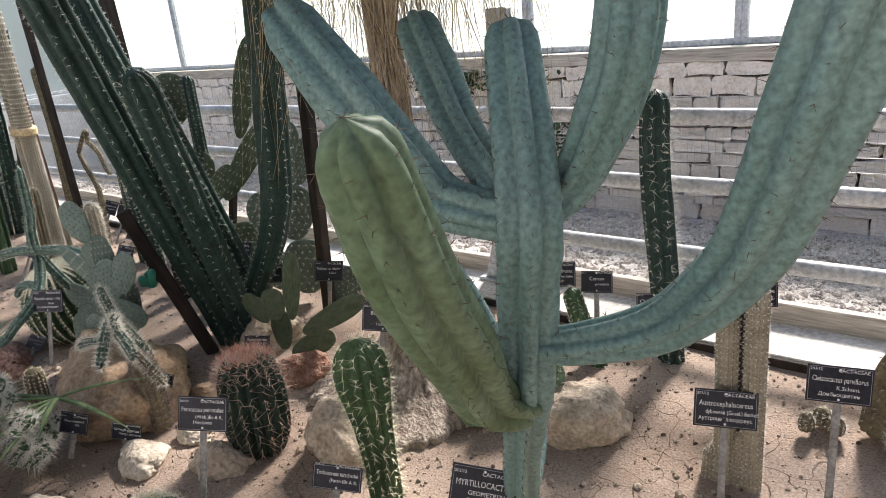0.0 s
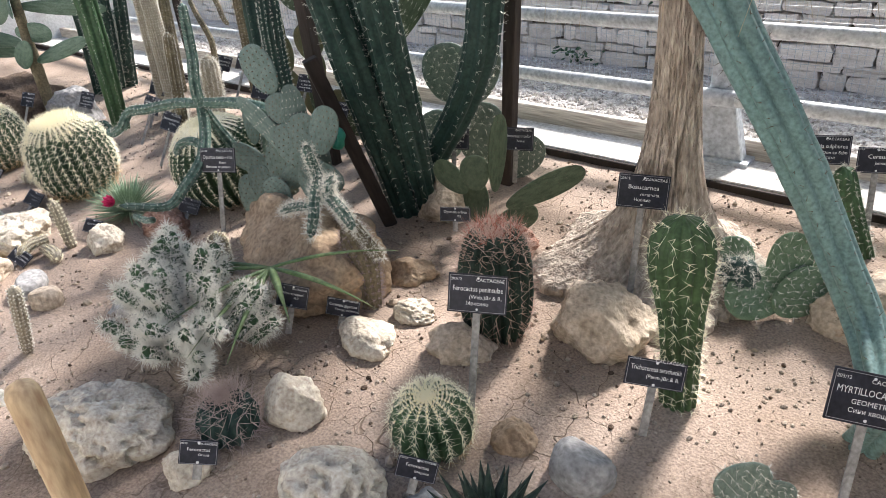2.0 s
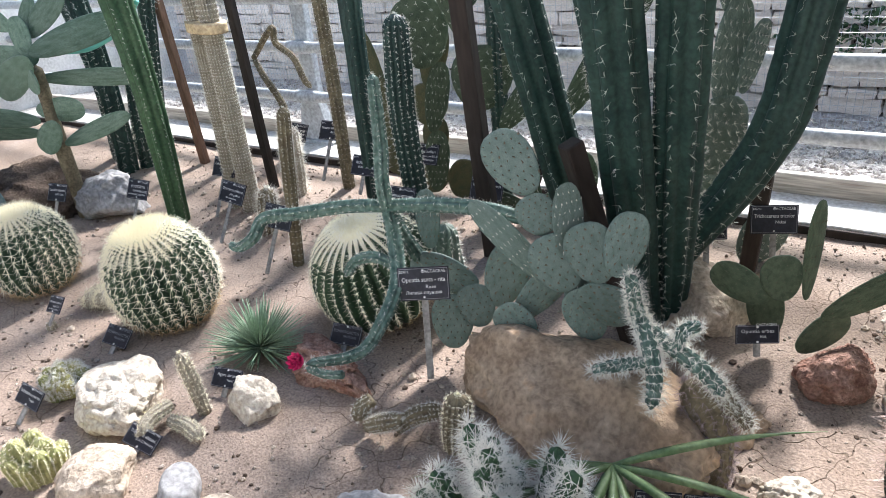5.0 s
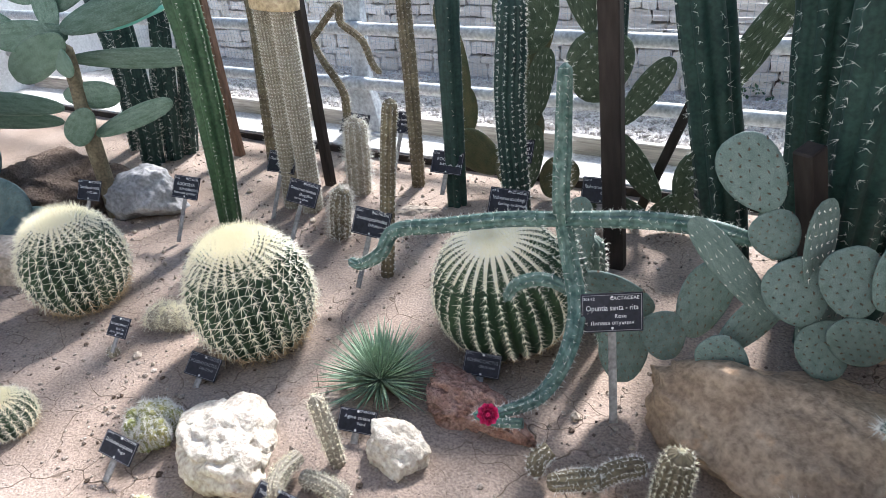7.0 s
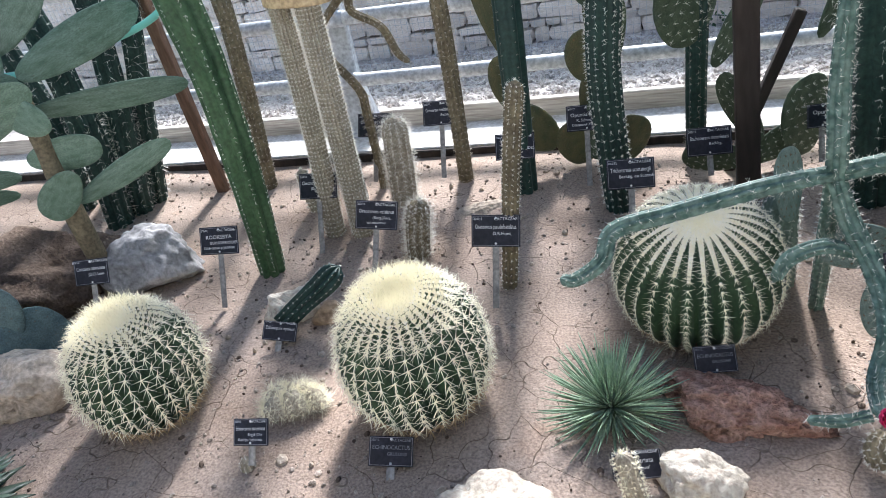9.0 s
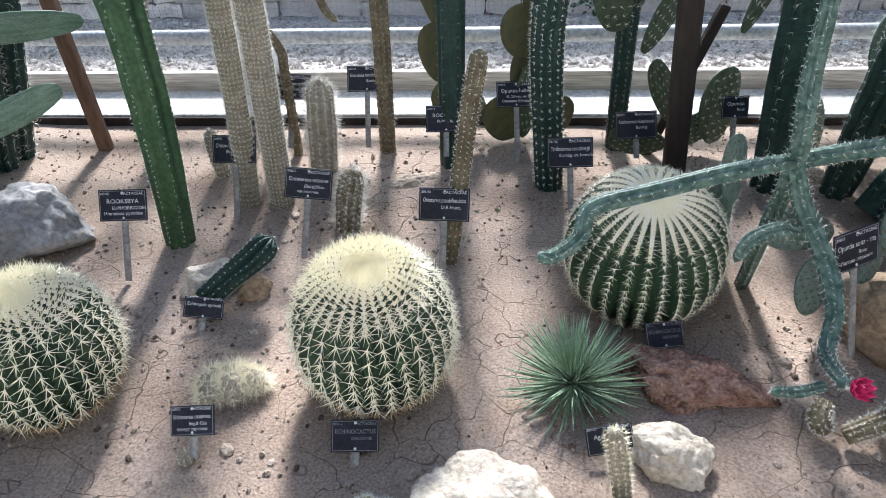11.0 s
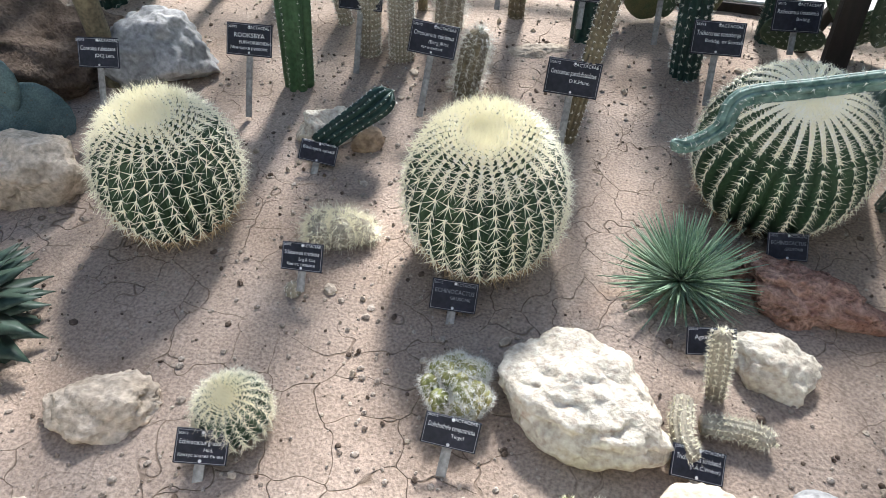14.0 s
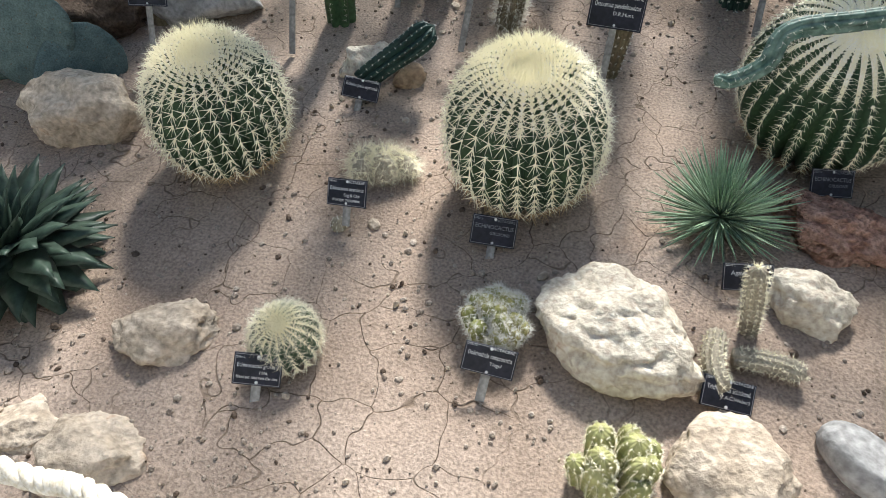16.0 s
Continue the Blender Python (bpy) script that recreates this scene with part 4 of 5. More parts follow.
hairy = [(-0.637, 2.784, 0.077, 4, 0, 35, 0.24, 0.3), (-0.591, 2.714, 0.4, 8, 0, 40, 0.2, 0.28), (-0.582, 2.736, 0.625, 6, 0, 30, 0.12, 0.36), (-0.686, 2.679, 0.397, -8, 4, 40, 0.22, 0.26), (-0.783, 2.792, 0.079, -30, 4, 40, 0.2, 0.26), (-0.575, 2.757, 0.916, -8, 0, 30, 0.12, 0.5), (-0.522, 2.738, 0.682, 20, 0, 60, 0.1, 0.24), (-0.468, 2.789, 0.047, 35, 8, 30, 0.18, 0.22)]
pad_plant("prickly_pear", "grey hairy prickly pear with long pads behind dark columns", (-0.637, 2.784, 0.077), hairy, M_PADGREY, (M_SPINE_W, 0.09, 0.004, 8))
round_ = [(-1.872, 2.877, 0.1, 6, 0, 30, 0.12, 0.3), (-1.831, 2.833, 0.406, 12, 0, 30, 0.11, 0.32), (-1.827, 2.822, 0.697, -4, 0, 30, 0.26, 0.3), (-1.566, 2.823, 0.531, 8, 0, 36, 0.27, 0.27), (-1.464, 2.816, 0.457, 40, 0, 36, 0.12, 0.3), (-1.29, 2.807, 0.173, -34, 0, 36, 0.11, 0.36), (-1.579, 2.816, 0.784, -18, 0, 36, 0.12, 0.4), (-1.331, 2.807, 0.1, -72, 0, 20, 0.12, 0.26), (-1.331, 2.807, 0.1, 68, 0, 20, 0.13, 0.24), (-1.659, 2.84, 0.918, 8, 0, 36, 0.24, 0.3), (-1.158, 2.747, 0.546, 36, 0, 36, 0.13, 0.5), (-1.146, 2.829, 0.1, -2, 0, 36, 0.22, 0.3), (-0.876, 2.707, 0.897, 16, 0, 36, 0.12, 0.5)]
pad_plant("prickly_pear", "dark tree-like prickly pear with round hairy pads by the rails", (-1.575, 2.884, 0.1), round_, M_PADDARK, (M_SPINE_W, 0.07, 0.003, 8))
hell = [(-1.929, 2.935, 0.06, -6, 0, 20, 0.2, 0.2), (-2.027, 2.936, 0.147, -48, 0, 20, 0.18, 0.26), (-1.881, 2.902, 0.244, 6, 0, 20, 0.13, 0.22), (-1.888, 2.897, 0.416, 2, 0, 26, 0.19, 0.2), (-1.868, 2.889, 0.591, 14, 0, 26, 0.13, 0.3), (-1.785, 2.926, 0.06, 22, 0, 20, 0.17, 0.2), (-2.191, 2.965, 0.296, -10, 0, 20, 0.14, 0.24), (-2.181, 2.959, 0.487, -16, 0, 20, 0.1, 0.4)]
pad_plant("prickly_pear", "prickly pear with olive and orange-brown spotted pads", (-1.987, 2.698, 0.08), hell, mat("orange_pad_skin", (0.07, 0.085, 0.045), (0.12, 0.11, 0.055), 5, 0.6, 0.15, 70, dist=0.003, rand=0.15, c3=(0.28, 0.13, 0.06)), (M_SPINE_D, 0.03, 0.008, 4))

# ---- crossing snake cactus ----
SN = (M_SPINE_W, 0.012, 0.0005, 3, 0.017)
SNM = mat("snake_skin", (0.045, 0.095, 0.075), (0.14, 0.21, 0.175), 45, 0.5, 0.3, 60, dist=0.004)


def snake(path, r):
    return (path, r, 7, 0.3, SNM, SN, 0.9)


cactus("snake_cactus", "slender green cactus with crossing arms reaching over a barrel cactus", [
    snake([(-1.238, 2.063, 0), (-1.268, 1.943, 0.27), (-1.298, 1.823, 0.545), (-1.308, 1.843, 0.741), (-1.31, 1.853, 0.927)], [0.02, 0.021, 0.022, 0.021, 0.017]),
    snake([(-1.298, 1.823, 0.545), (-1.437, 1.793, 0.534), (-1.629, 1.773, 0.488), (-1.76, 1.743, 0.462), (-1.788, 1.703, 0.405), (-1.851, 1.683, 0.366), (-1.884, 1.673, 0.379)], [0.019, 0.021, 0.021, 0.02, 0.017, 0.012]),
    snake([(-1.298, 1.823, 0.545), (-1.117, 1.853, 0.563), (-0.967, 1.873, 0.561), (-0.854, 1.883, 0.542)], [0.02, 0.022, 0.022, 0.016]),
    snake([(-1.298, 1.823, 0.535), (-1.264, 1.793, 0.437), (-1.22, 1.723, 0.349), (-1.213, 1.623, 0.275), (-1.245, 1.543, 0.212), (-1.284, 1.381, 0.272)], [0.02, 0.023, 0.023, 0.021, 0.018, 0.012]),
    snake([(-1.22, 1.783, 0.351), (-1.312, 1.763, 0.398), (-1.387, 1.743, 0.38), (-1.419, 1.723, 0.329)], [0.014, 0.018, 0.018, 0.012]),
    snake([(-1.261, 1.483, 0.173), (-1.318, 1.473, 0.162), (-1.383, 1.463, 0.172)], [0.012, 0.013, 0.01]),
], "cactus")


def flower(loc):
    top = thing("cactus_flower", loc, "bright pink cactus flower with a yellow centre", "flower")
    me = leaf_mesh("petal", 0.034, 0.02, 0.002, M_PINK, 0.5, 5, 0.2, 1)
    for k, (n, tilt) in enumerate(((9, 66), (8, 42), (6, 20))):
        for i in range(n):
            m = Matrix.Rotation(6.283 * i / n + k, 4, "Z") @ Matrix.Rotation(radians(tilt), 4, "X")
            piece("petal", me, top, "", m)
    bm = bmesh.new()
    bmesh.ops.create_icosphere(bm, subdivisions=2, radius=0.008)
    bm_piece("stamens", bm, M_WOOL, top, "yellow stamens", smooth=True)
    top.matrix_basis = Matrix.Translation(loc) @ Euler((radians(50), 0, radians(25))).to_matrix().to_4x4()


flower((-1.284, 1.361, 0.292))
for pth in ([(-1.211, 1.532, 0.07), (-1.232, 1.502, 0.05), (-1.222, 1.468, 0.03)], [(-1.183, 1.468, 0.03), (-1.128, 1.474, 0.06), (-1.07, 1.49, 0.08)], [(-1.097, 1.494, 0.04), (-1.043, 1.527, 0.08), (-0.983, 1.563, 0.09)]):
    cactus("peanut_cactus", "short striped cream-spined stem lying on the soil", [(pth, [0.02, 0.024, 0.022], 11, 0.16, M_BROWNCOL, (M_SPINE_W, 0.011, 0.0006, 6, 0.011), 1.0)], group="striped stems")
cactus("peanut_cactus", "upright brown striped spiny stem before a boulder", [([(-0.93, 1.537, 0), (-0.923, 1.537, 0.08), (-0.91, 1.537, 0.19)], [0.036, 0.04, 0.034], 14, 0.18, M_BROWNCOL, (M_SPINE_Y, 0.012, 0.0006, 6, 0.01), 1.0)])

# white-spined cholla climbing over the boulder
CH = (M_SPINE_W, 0.022, 0.0007, 8, 0.014)
cactus("spiny_cholla", "green cholla with thick white-spined arms over a boulder", [
    ([(-0.5, 1.892, 0.02), (-0.489, 1.786, 0.288), (-0.507, 1.734, 0.412), (-0.526, 1.713, 0.544)], [0.016, 0.018, 0.018, 0.014], 8, 0.3, SNM, CH, 0.9),
    ([(-0.508, 1.733, 0.434), (-0.462, 1.67, 0.395), (-0.434, 1.626, 0.34), (-0.43, 1.596, 0.277)], [0.014, 0.018, 0.018, 0.013], 8, 0.3, SNM, CH, 0.9),
    ([(-0.485, 1.717, 0.411), (-0.407, 1.687, 0.39), (-0.339, 1.678, 0.354), (-0.294, 1.668, 0.311)], [0.014, 0.019, 0.019, 0.014], 8, 0.3, SNM, CH, 0.9),
    ([(-0.446, 1.654, 0.366), (-0.511, 1.613, 0.363), (-0.575, 1.606, 0.331)], [0.012, 0.015, 0.012], 8, 0.3, SNM, CH, 0.9),
    ([(-0.407, 1.687, 0.39), (-0.39, 1.675, 0.451), (-0.353, 1.671, 0.479)], [0.012, 0.015, 0.012], 8, 0.3, SNM, CH, 0.9),
    ([(-0.311, 1.683, 0.331), (-0.287, 1.705, 0.267), (-0.24, 1.729, 0.197)], [0.014, 0.017, 0.014], 8, 0.3, M_BROWNCOL, CH, 0.9)])
pad_plant("prickly_pear", "pale white-spotted pads rising above a boulder", (-0.741, 1.887, 0.238), [(-0.728, 1.858, 0.445, -4, 0, 50, 0.09, 0.24), (-0.8, 1.909, 0.332, -38, 0, 30, 0.08, 0.36), (-0.704, 1.884, 0.239, 0, 0, 40, 0.12, 0.26)], M_SANTA, (M_SPINE_W, 0.05, 0.008, 5))
ob = thing("green_cloth", (-0.73, 2.012, 0.403), "crumpled green twine knot on a cactus", "twine")
v, f, _ = tube([(-0.05, 0, 0), (-0.02, -0.02, 0.03), (0.02, 0.0, 0.01), (0.05, -0.01, 0.05), (0.02, 0.01, 0.06), (-0.02, 0, 0.04)], 0.014, 40, seg=10, wob=0.2)
piece("knot", mesh_of("knot", v, f, M_TWINE), ob)

# ---- silver cholla, balls and rocks in front ----
def cholla():
    base = (-0.549, 1.185, -0)
    top = thing("silver_cholla", base, "bushy cholla cactus with dense silvery white spines", "cactus")
    rng = random.Random(8)
    for i in range(64):
        a, q = rng.uniform(0, 6.28), rng.uniform(0.0, 1) ** 0.75
        p = Vector((math.cos(a) * q * 0.21, math.sin(a) * q * 0.17, 0.02 + 0.29 * (1 - 0.8 * q * q) * rng.uniform(0.5, 1.1)))
        d = Vector((math.cos(a) * q, math.sin(a) * q, 0.75)).normalized() * rng.uniform(0.09, 0.15)
        v, f, crest = tube([tuple(p), tuple(p + d * 0.5 + Vector((0, 0, 0.004))), tuple(p + d)], 0.019, 18, 8, 0.25)
        ob = piece("stem", mesh_of("stem", v, f, M_GREEN2), top)
        P, N = along_crests(crest, 0.017, 0.05, 0.97, i)
        tip = np.array(p + d)
        P, N = np.vstack([P, [tip, tip, tip]]), np.vstack([N, [tuple(d.normalized())] * 3])
        v, f = spines(P, N, 0.032, 0.0011, 8, 0.8, i)
        needle_part(v, f, M_SPINE_W, ob)


cholla()
cactus("hedgehog_cactus", "brown striped stem with orange spines behind a cholla", [([(-0.669, 1.352, 0), (-0.668, 1.342, 0.097), (-0.679, 1.335, 0.206)], [0.04, 0.045, 0.04], 12, 0.15, M_BROWNCOL, (plain("orange_spine", (0.55, 0.33, 0.16), 0.6), 0.03, 0.0007, 7, 0.016), 1.0)])
barrel("hedgehog_cactus", "dark ball cactus bristling with long grey-pink spines", (-0.185, 1.044, -0.02), 0.085, 0.15, 14, M_GREEN, (plain("pink_grey_spine", (0.45, 0.36, 0.33), 0.6), 0.06, 0.001, 6, 0.026), 0.0, seed=8)
rock("boulder", "white porous stone with round holes", (0.222, 1.036, -0.015), (0.284, 0.263, 0.151), 10, M_STONE_WHITE, 31, 0.1, 2, 0.3, 5)
rock("boulder", "white porous coral-like stone near the rope", (-0.459, 0.809, -0.015), (0.415, 0.305, 0.164), 35, M_STONE_WHITE, 32, 0.16, 4, 0.3, 5)
rock("boulder", "smooth grey pointed stone on the soil", (0.655, 1.454, -0.015), (0.165, 0.145, 0.132), 5, M_STONE_GREY, 33, 0.08, 3)
rock("boulder", "small brown stone beside a barrel cactus", (0.463, 1.445, -0.015), (0.115, 0.095, 0.098), 50, M_STONE_TAN, 34)
rock("boulder", "pale stone block beside a spiny ball cactus", (-0.096, 1.2, -0.015), (0.18, 0.159, 0.146), 20, M_STONE_WHITE, 35, 0.15, 6)
rock("boulder", "pale flat stone with a label behind it", (-0.167, 1.556, -0.015), (0.246, 0.172, 0.086), -20, M_STONE_WHITE, 36, 0.15, 5)
rock("boulder", "pale rough stone below a label", (0.117, 1.681, -0.015), (0.204, 0.163, 0.115), 30, M_STONE, 37)
rock("boulder", "small hollowed white stone on soil", (-0.133, 1.739, -0.015), (0.149, 0.115, 0.078), 15, M_STONE_WHITE, 38, 0.2, 3, 0.3)
rock("boulder", "small white stone below a tilted label", (-0.153, 0.884, -0.015), (0.126, 0.114, 0.09), 40, M_STONE_WHITE, 39)
rock("boulder", "small grey stone below a tilted label", (0.414, 1.153, -0.015), (0.122, 0.092, 0.067), 10, M_STONE_GREY, 40)
rock("boulder", "orange-brown crumbly stone on soil", (1.315, 1.846, -0.015), (0.138, 0.129, 0.122), 0, mat("orange_stone", (0.42, 0.22, 0.09), (0.56, 0.36, 0.18), 14, 0.9, 0.8, 80, dist=0.012), 41)
rock("boulder", "flat grey-brown stone on the soil", (-0.979, 1.217, -0.015), (0.277, 0.166, 0.077), 15, M_STONE_GREY, 42)
rock("boulder", "small pale pebble near the rope", (-1.332, 1.043, -0.015), (0.123, 0.102, 0.095), 30, M_STONE, 44, 0.08, 1)
cactus("finger_cactus", "small pale fuzzy finger cactus near the rope", [([(-1.08, 0.87, 0), (-0.995, 0.87, 0.163), (-0.925, 0.87, 0.303)], [0.016, 0.02, 0.017], 12, 0.1, M_WOOLCOL, (M_SPINE_W, 0.008, 0.0005, 6, 0.009), 1.0)])
DL = leaf_mesh("leaf", 0.16, 0.034, 0.008, M_AGAVED, 0.12)
rosette("agave", "dark green agave rosette with pointed leaves", (0.58, 1.179, 0.03), 46, DL, 72, 8, "agave", seed=2)
pad_plant("prickly_pear", "small upright grey-green prickly pear pads with white bristles", (1.014, 1.467, 0), [(1.003, 1.49, -0.018, -4, 0, 60, 0.1, 0.16), (1.012, 1.464, 0.119, -8, 0, 40, 0.12, 0.14), (1.043, 1.489, 0.091, 16, 4, 35, 0.09, 0.11)], M_PADGREY, (M_SPINE_W, 0.12, 0.005, 6))
AG = mat("trailing_leaf", (0.09, 0.15, 0.06), (0.17, 0.23, 0.11), 12, 0.5, 0.15, 60, dist=0.002)
LL = leaf_mesh("leaf", 0.42, 0.022, 0.007, AG, -0.22, 12)
ob = thing("aloe", (-0.46, 1.446, 0.232), "trailing aloe with long curved leaves on a boulder", "aloe")
for i, (tl, tz) in enumerate(((70, 60), (80, 95), (76, 5), (72, 330), (84, 35), (68, 120), (80, 300), (82, 20))):
    piece("leaf", LL, ob, "", Matrix.Rotation(radians(tz), 4, "Z") @ Matrix.Rotation(radians(tl), 4, "X"))

# ---- around the golden barrels ----
AS = leaf_mesh("leaf", 0.185, 0.009, 0.004, M_AGAVE, 0.06, 5, 0.1)
rosette("agave", "round spiky agave with very narrow green leaves", (-1.779, 1.614, 0.03), 290, AS, 98, 3, "agave", (0.8, 1.1), seed=3)
AV = leaf_mesh("leaf", 0.24, 0.065, 0.02, M_AGAVED, -0.18, 6, 0.1, 1)
rosette("agave", "dense dark green agave with stiff white-edged leaves", (-3.39, 1.031, 0.08), 110, AV, 108, 5, "agave", (0.85, 1.05), seed=5)
rock("boulder", "large white rough stone lying in the sun", (-1.974, 1.209, -0.015), (0.379, 0.267, 0.16), -15, M_STONE_WHITE, 51, 0.16, 5, 0.12, 5)
rock("boulder", "small white stone beside a spiky agave", (-1.586, 1.396, -0.015), (0.219, 0.162, 0.109), -20, M_STONE_WHITE, 52)
rock("boulder", "flat brick-red porous stone", (-1.502, 1.641, -0.015), (0.396, 0.178, 0.103), -18, M_STONE_RED, 53, 0.26, 7, 0.22)
rock("boulder", "pale pink-stained stone on bright sand", (-2.939, 0.955, -0.015), (0.235, 0.177, 0.09), 10, M_STONE, 54, 0.25, 4)
rock("boulder", "pale boulder with a red patch at the bed's end", (-3.583, 1.576, -0.015), (0.332, 0.273, 0.207), 20, M_STONE, 55)
rock("boulder", "large blue-grey boulder in the shade", (-3.535, 2.211, -0.015), (0.389, 0.278, 0.248), 20, M_STONE_GREY, 56, 0.2, 6)
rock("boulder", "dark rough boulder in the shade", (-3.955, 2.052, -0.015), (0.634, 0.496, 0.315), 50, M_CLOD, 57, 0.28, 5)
rock("boulder", "pale rough stone in the corner by the rope", (-2.942, 0.653, -0.015), (0.24, 0.185, 0.085), 10, M_STONE, 58)
rock("boulder", "flat layered pale slab of stone", (-3.117, 0.677, -0.015), (0.184, 0.129, 0.046), 20, M_STONE, 59)
rock("boulder", "cream and orange block of stone", (-1.737, 0.971, -0.015), (0.239, 0.208, 0.113), 15, M_STONE, 60, 0.14, 6)
rock("boulder", "smooth pale grey oval stone on soil", (-1.495, 1.055, -0.015), (0.18, 0.11, 0.087), -40, M_STONE_GREY, 61, 0.05, 1)
rock("boulder", "small white stone under a dark green cactus", (-2.859, 2.004, -0.015), (0.183, 0.157, 0.116), 10, M_STONE_WHITE, 62)
rock("boulder", "small tan stone under a dark green cactus", (-2.719, 1.987, -0.015), (0.107, 0.09, 0.073), 40, M_STONE_TAN, 63)
rock("boulder", "pale flat stone between fuzzy columns", (-2.283, 2.627, -0.015), (0.273, 0.149, 0.075), 10, M_STONE, 64)
cactus("column_cactus", "dark green ribbed cactus leaning on two stones", [([(-2.834, 1.9, 0.04), (-2.755, 1.937, 0.1), (-2.683, 1.97, 0.15), (-2.631, 2.012, 0.19)], [0.036, 0.036, 0.042, 0.045], 10, 0.42, M_GREEN, (M_SPINE_W, 0.006, 0.0012, 4, 0.016), 1.0)])
cushion("hedgehog_cactus", "low straw-coloured spiny cushion cactus", (-2.652, 1.572, 0.02), (0.17, 0.13, 0.05), 9, M_WOOLCOL, (M_SPINE_Y, 0.034, 0.0006, 10, 0.012), 12, 0.032)
cushion("pincushion_cactus", "low cushion of small green, pink and yellow heads", (-2.238, 1.168, 0.03), (0.17, 0.14, 0.07), 26, mat("mixed_cushion", (0.2, 0.22, 0.07), (0.33, 0.3, 0.12), 14, 0.7, 0.2, 90, c3=(0.42, 0.17, 0.1), rand=0.2), (M_SPINE_W, 0.016, 0.0005, 7, 0.009), 13, 0.02)
cushion("finger_cactus", "clump of knobbly yellow-green finger cacti", (-1.945, 0.91, 0), (0.19, 0.14, 0.13), 13, mat("yellow_green_skin", (0.24, 0.25, 0.1), (0.36, 0.35, 0.16), 20, 0.65, 0.4, 60), (M_SPINE_Y, 0.008, 0.0006, 6, 0.009), 14, 0.024)
cushion("small_cactus", "tiny round cactus ball on sand", (-2.693, 1.366, 0), (0.01, 0.01, 0.03), 1, M_WOOLCOL, (M_SPINE_W, 0.005, 0.0005, 5, 0.008), 15, 0.018)
for pth, r in (([(-1.701, 1.307, 0), (-1.722, 1.307, 0.116), (-1.742, 1.307, 0.217)], 0.019), ([(-1.776, 1.25, 0.05), (-1.781, 1.19, 0.05), (-1.768, 1.148, 0.04), (-1.742, 1.126, 0.03)], 0.02), ([(-1.737, 1.214, 0.03), (-1.68, 1.22, 0.03), (-1.631, 1.216, 0.03), (-1.594, 1.204, 0.03)], 0.019)):
    cactus("peanut_cactus", "thin straw-coloured spiny stem beside white stones", [(pth, [r, r * 1.1, r], 10, 0.15, M_WOOLCOL, (M_SPINE_Y, 0.012, 0.0006, 6, 0.011), 1.0)], group="thin straw stems")

# ---- columns behind the barrels ----
cactus("column_cactus", "tall bright green ribbed column cactus leaning slightly", [([(-3.053, 2.252, -0.02), (-3.024, 2.252, 0.404), (-3.02, 2.252, 0.775), (-3.049, 2.252, 1.084), (-3.112, 2.252, 1.75)], [0.05, 0.058, 0.064, 0.07, 0.07], 7, 0.26, M_GREEN2, (M_SPINE_W, 0.01, 0.0007, 5, 0.022), 0.9)])
post("brown_stake", "brown wooden stake leaning behind a green column", (-3.612, 2.882, 0.01), (-3.692, 2.882, 1.8), 0.055, 0.04, mat("brown_wood", (0.13, 0.075, 0.05), (0.2, 0.12, 0.08), 9, 0.8, 0.3, 60, stretch=(0.953, 0.939, 0.212)))
WOOLY = (M_SPINE_W, 0.011, 0.0004, 7, 0.0075)
cactus("woolly_columns", "pair of tall white woolly column cacti tied by a band", [
    ([(-2.754, 2.482, -0.02), (-2.748, 2.482, 0.338), (-2.742, 2.482, 0.68), (-2.738, 2.482, 1.023), (-2.73, 2.482, 1.7)], [0.042, 0.044, 0.042, 0.042], 20, 0.13, M_WOOLCOL, WOOLY, 1.0),
    ([(-2.879, 2.482, -0.02), (-2.85, 2.482, 0.401), (-2.841, 2.482, 0.741), (-2.843, 2.482, 1.035), (-2.848, 2.482, 1.7)], [0.036, 0.037, 0.036, 0.036], 18, 0.13, M_WOOLCOL, WOOLY, 1.0),
    ([(-3.017, 2.66, -0.02), (-3.043, 2.66, 0.118), (-3.049, 2.66, 0.234)], [0.025, 0.026, 0.024], 12, 0.13, M_WOOLCOL, WOOLY, 1.0),
    ([(-3.372, 2.889, -0.02), (-3.326, 2.889, 0.492), (-3.304, 2.889, 0.804), (-3.316, 2.889, 0.996), (-3.335, 2.889, 1.3)], [0.035, 0.036, 0.036, 0.036], 12, 0.15, M_BROWNCOL, N_SHORT, 1.0)])


def band(cx, cy, z, rx, ry):
    v, f, _ = tube([(0, 0, -0.022), (0, 0, 0), (0, 0, 0.022)], 1.0, 6, seg=36, tip=False)
    v = np.array(v) * np.array([rx, ry, 1])
    ob = new("band", mesh_of("band", v, f, M_BAND))
    ob.matrix_basis = Matrix.Translation((cx, cy, z)) @ Matrix.Rotation(radians(4), 4, "Y")
    tagged(ob, "tan strap tied round two woolly columns", "strap")


band(-2.77, 2.48, 0.933, 0.118, 0.07)
post("black_post", "black post behind the woolly columns", (-2.837, 2.72, 0.02), (-2.886, 2.72, 1.8), 0.045, 0.04, M_DARKWOOD)
FUR = (M_SPINE_W, 0.03, 0.0005, 10, 0.014)
cactus("old_man_cactus", "short column cactus wrapped in shaggy white hair", [([(-2.645, 2.693, -0.02), (-2.626, 2.693, 0.237), (-2.614, 2.693, 0.414)], [0.05, 0.054, 0.05], 12, 0.12, M_WOOLCOL, FUR, 1.0)])
cactus("old_man_cactus", "small column cactus with shaggy grey-pink hair", [([(-2.494, 2.342, -0.02), (-2.472, 2.342, 0.131), (-2.445, 2.342, 0.242)], [0.04, 0.044, 0.04], 12, 0.12, M_BROWNCOL, FUR, 1.0)])
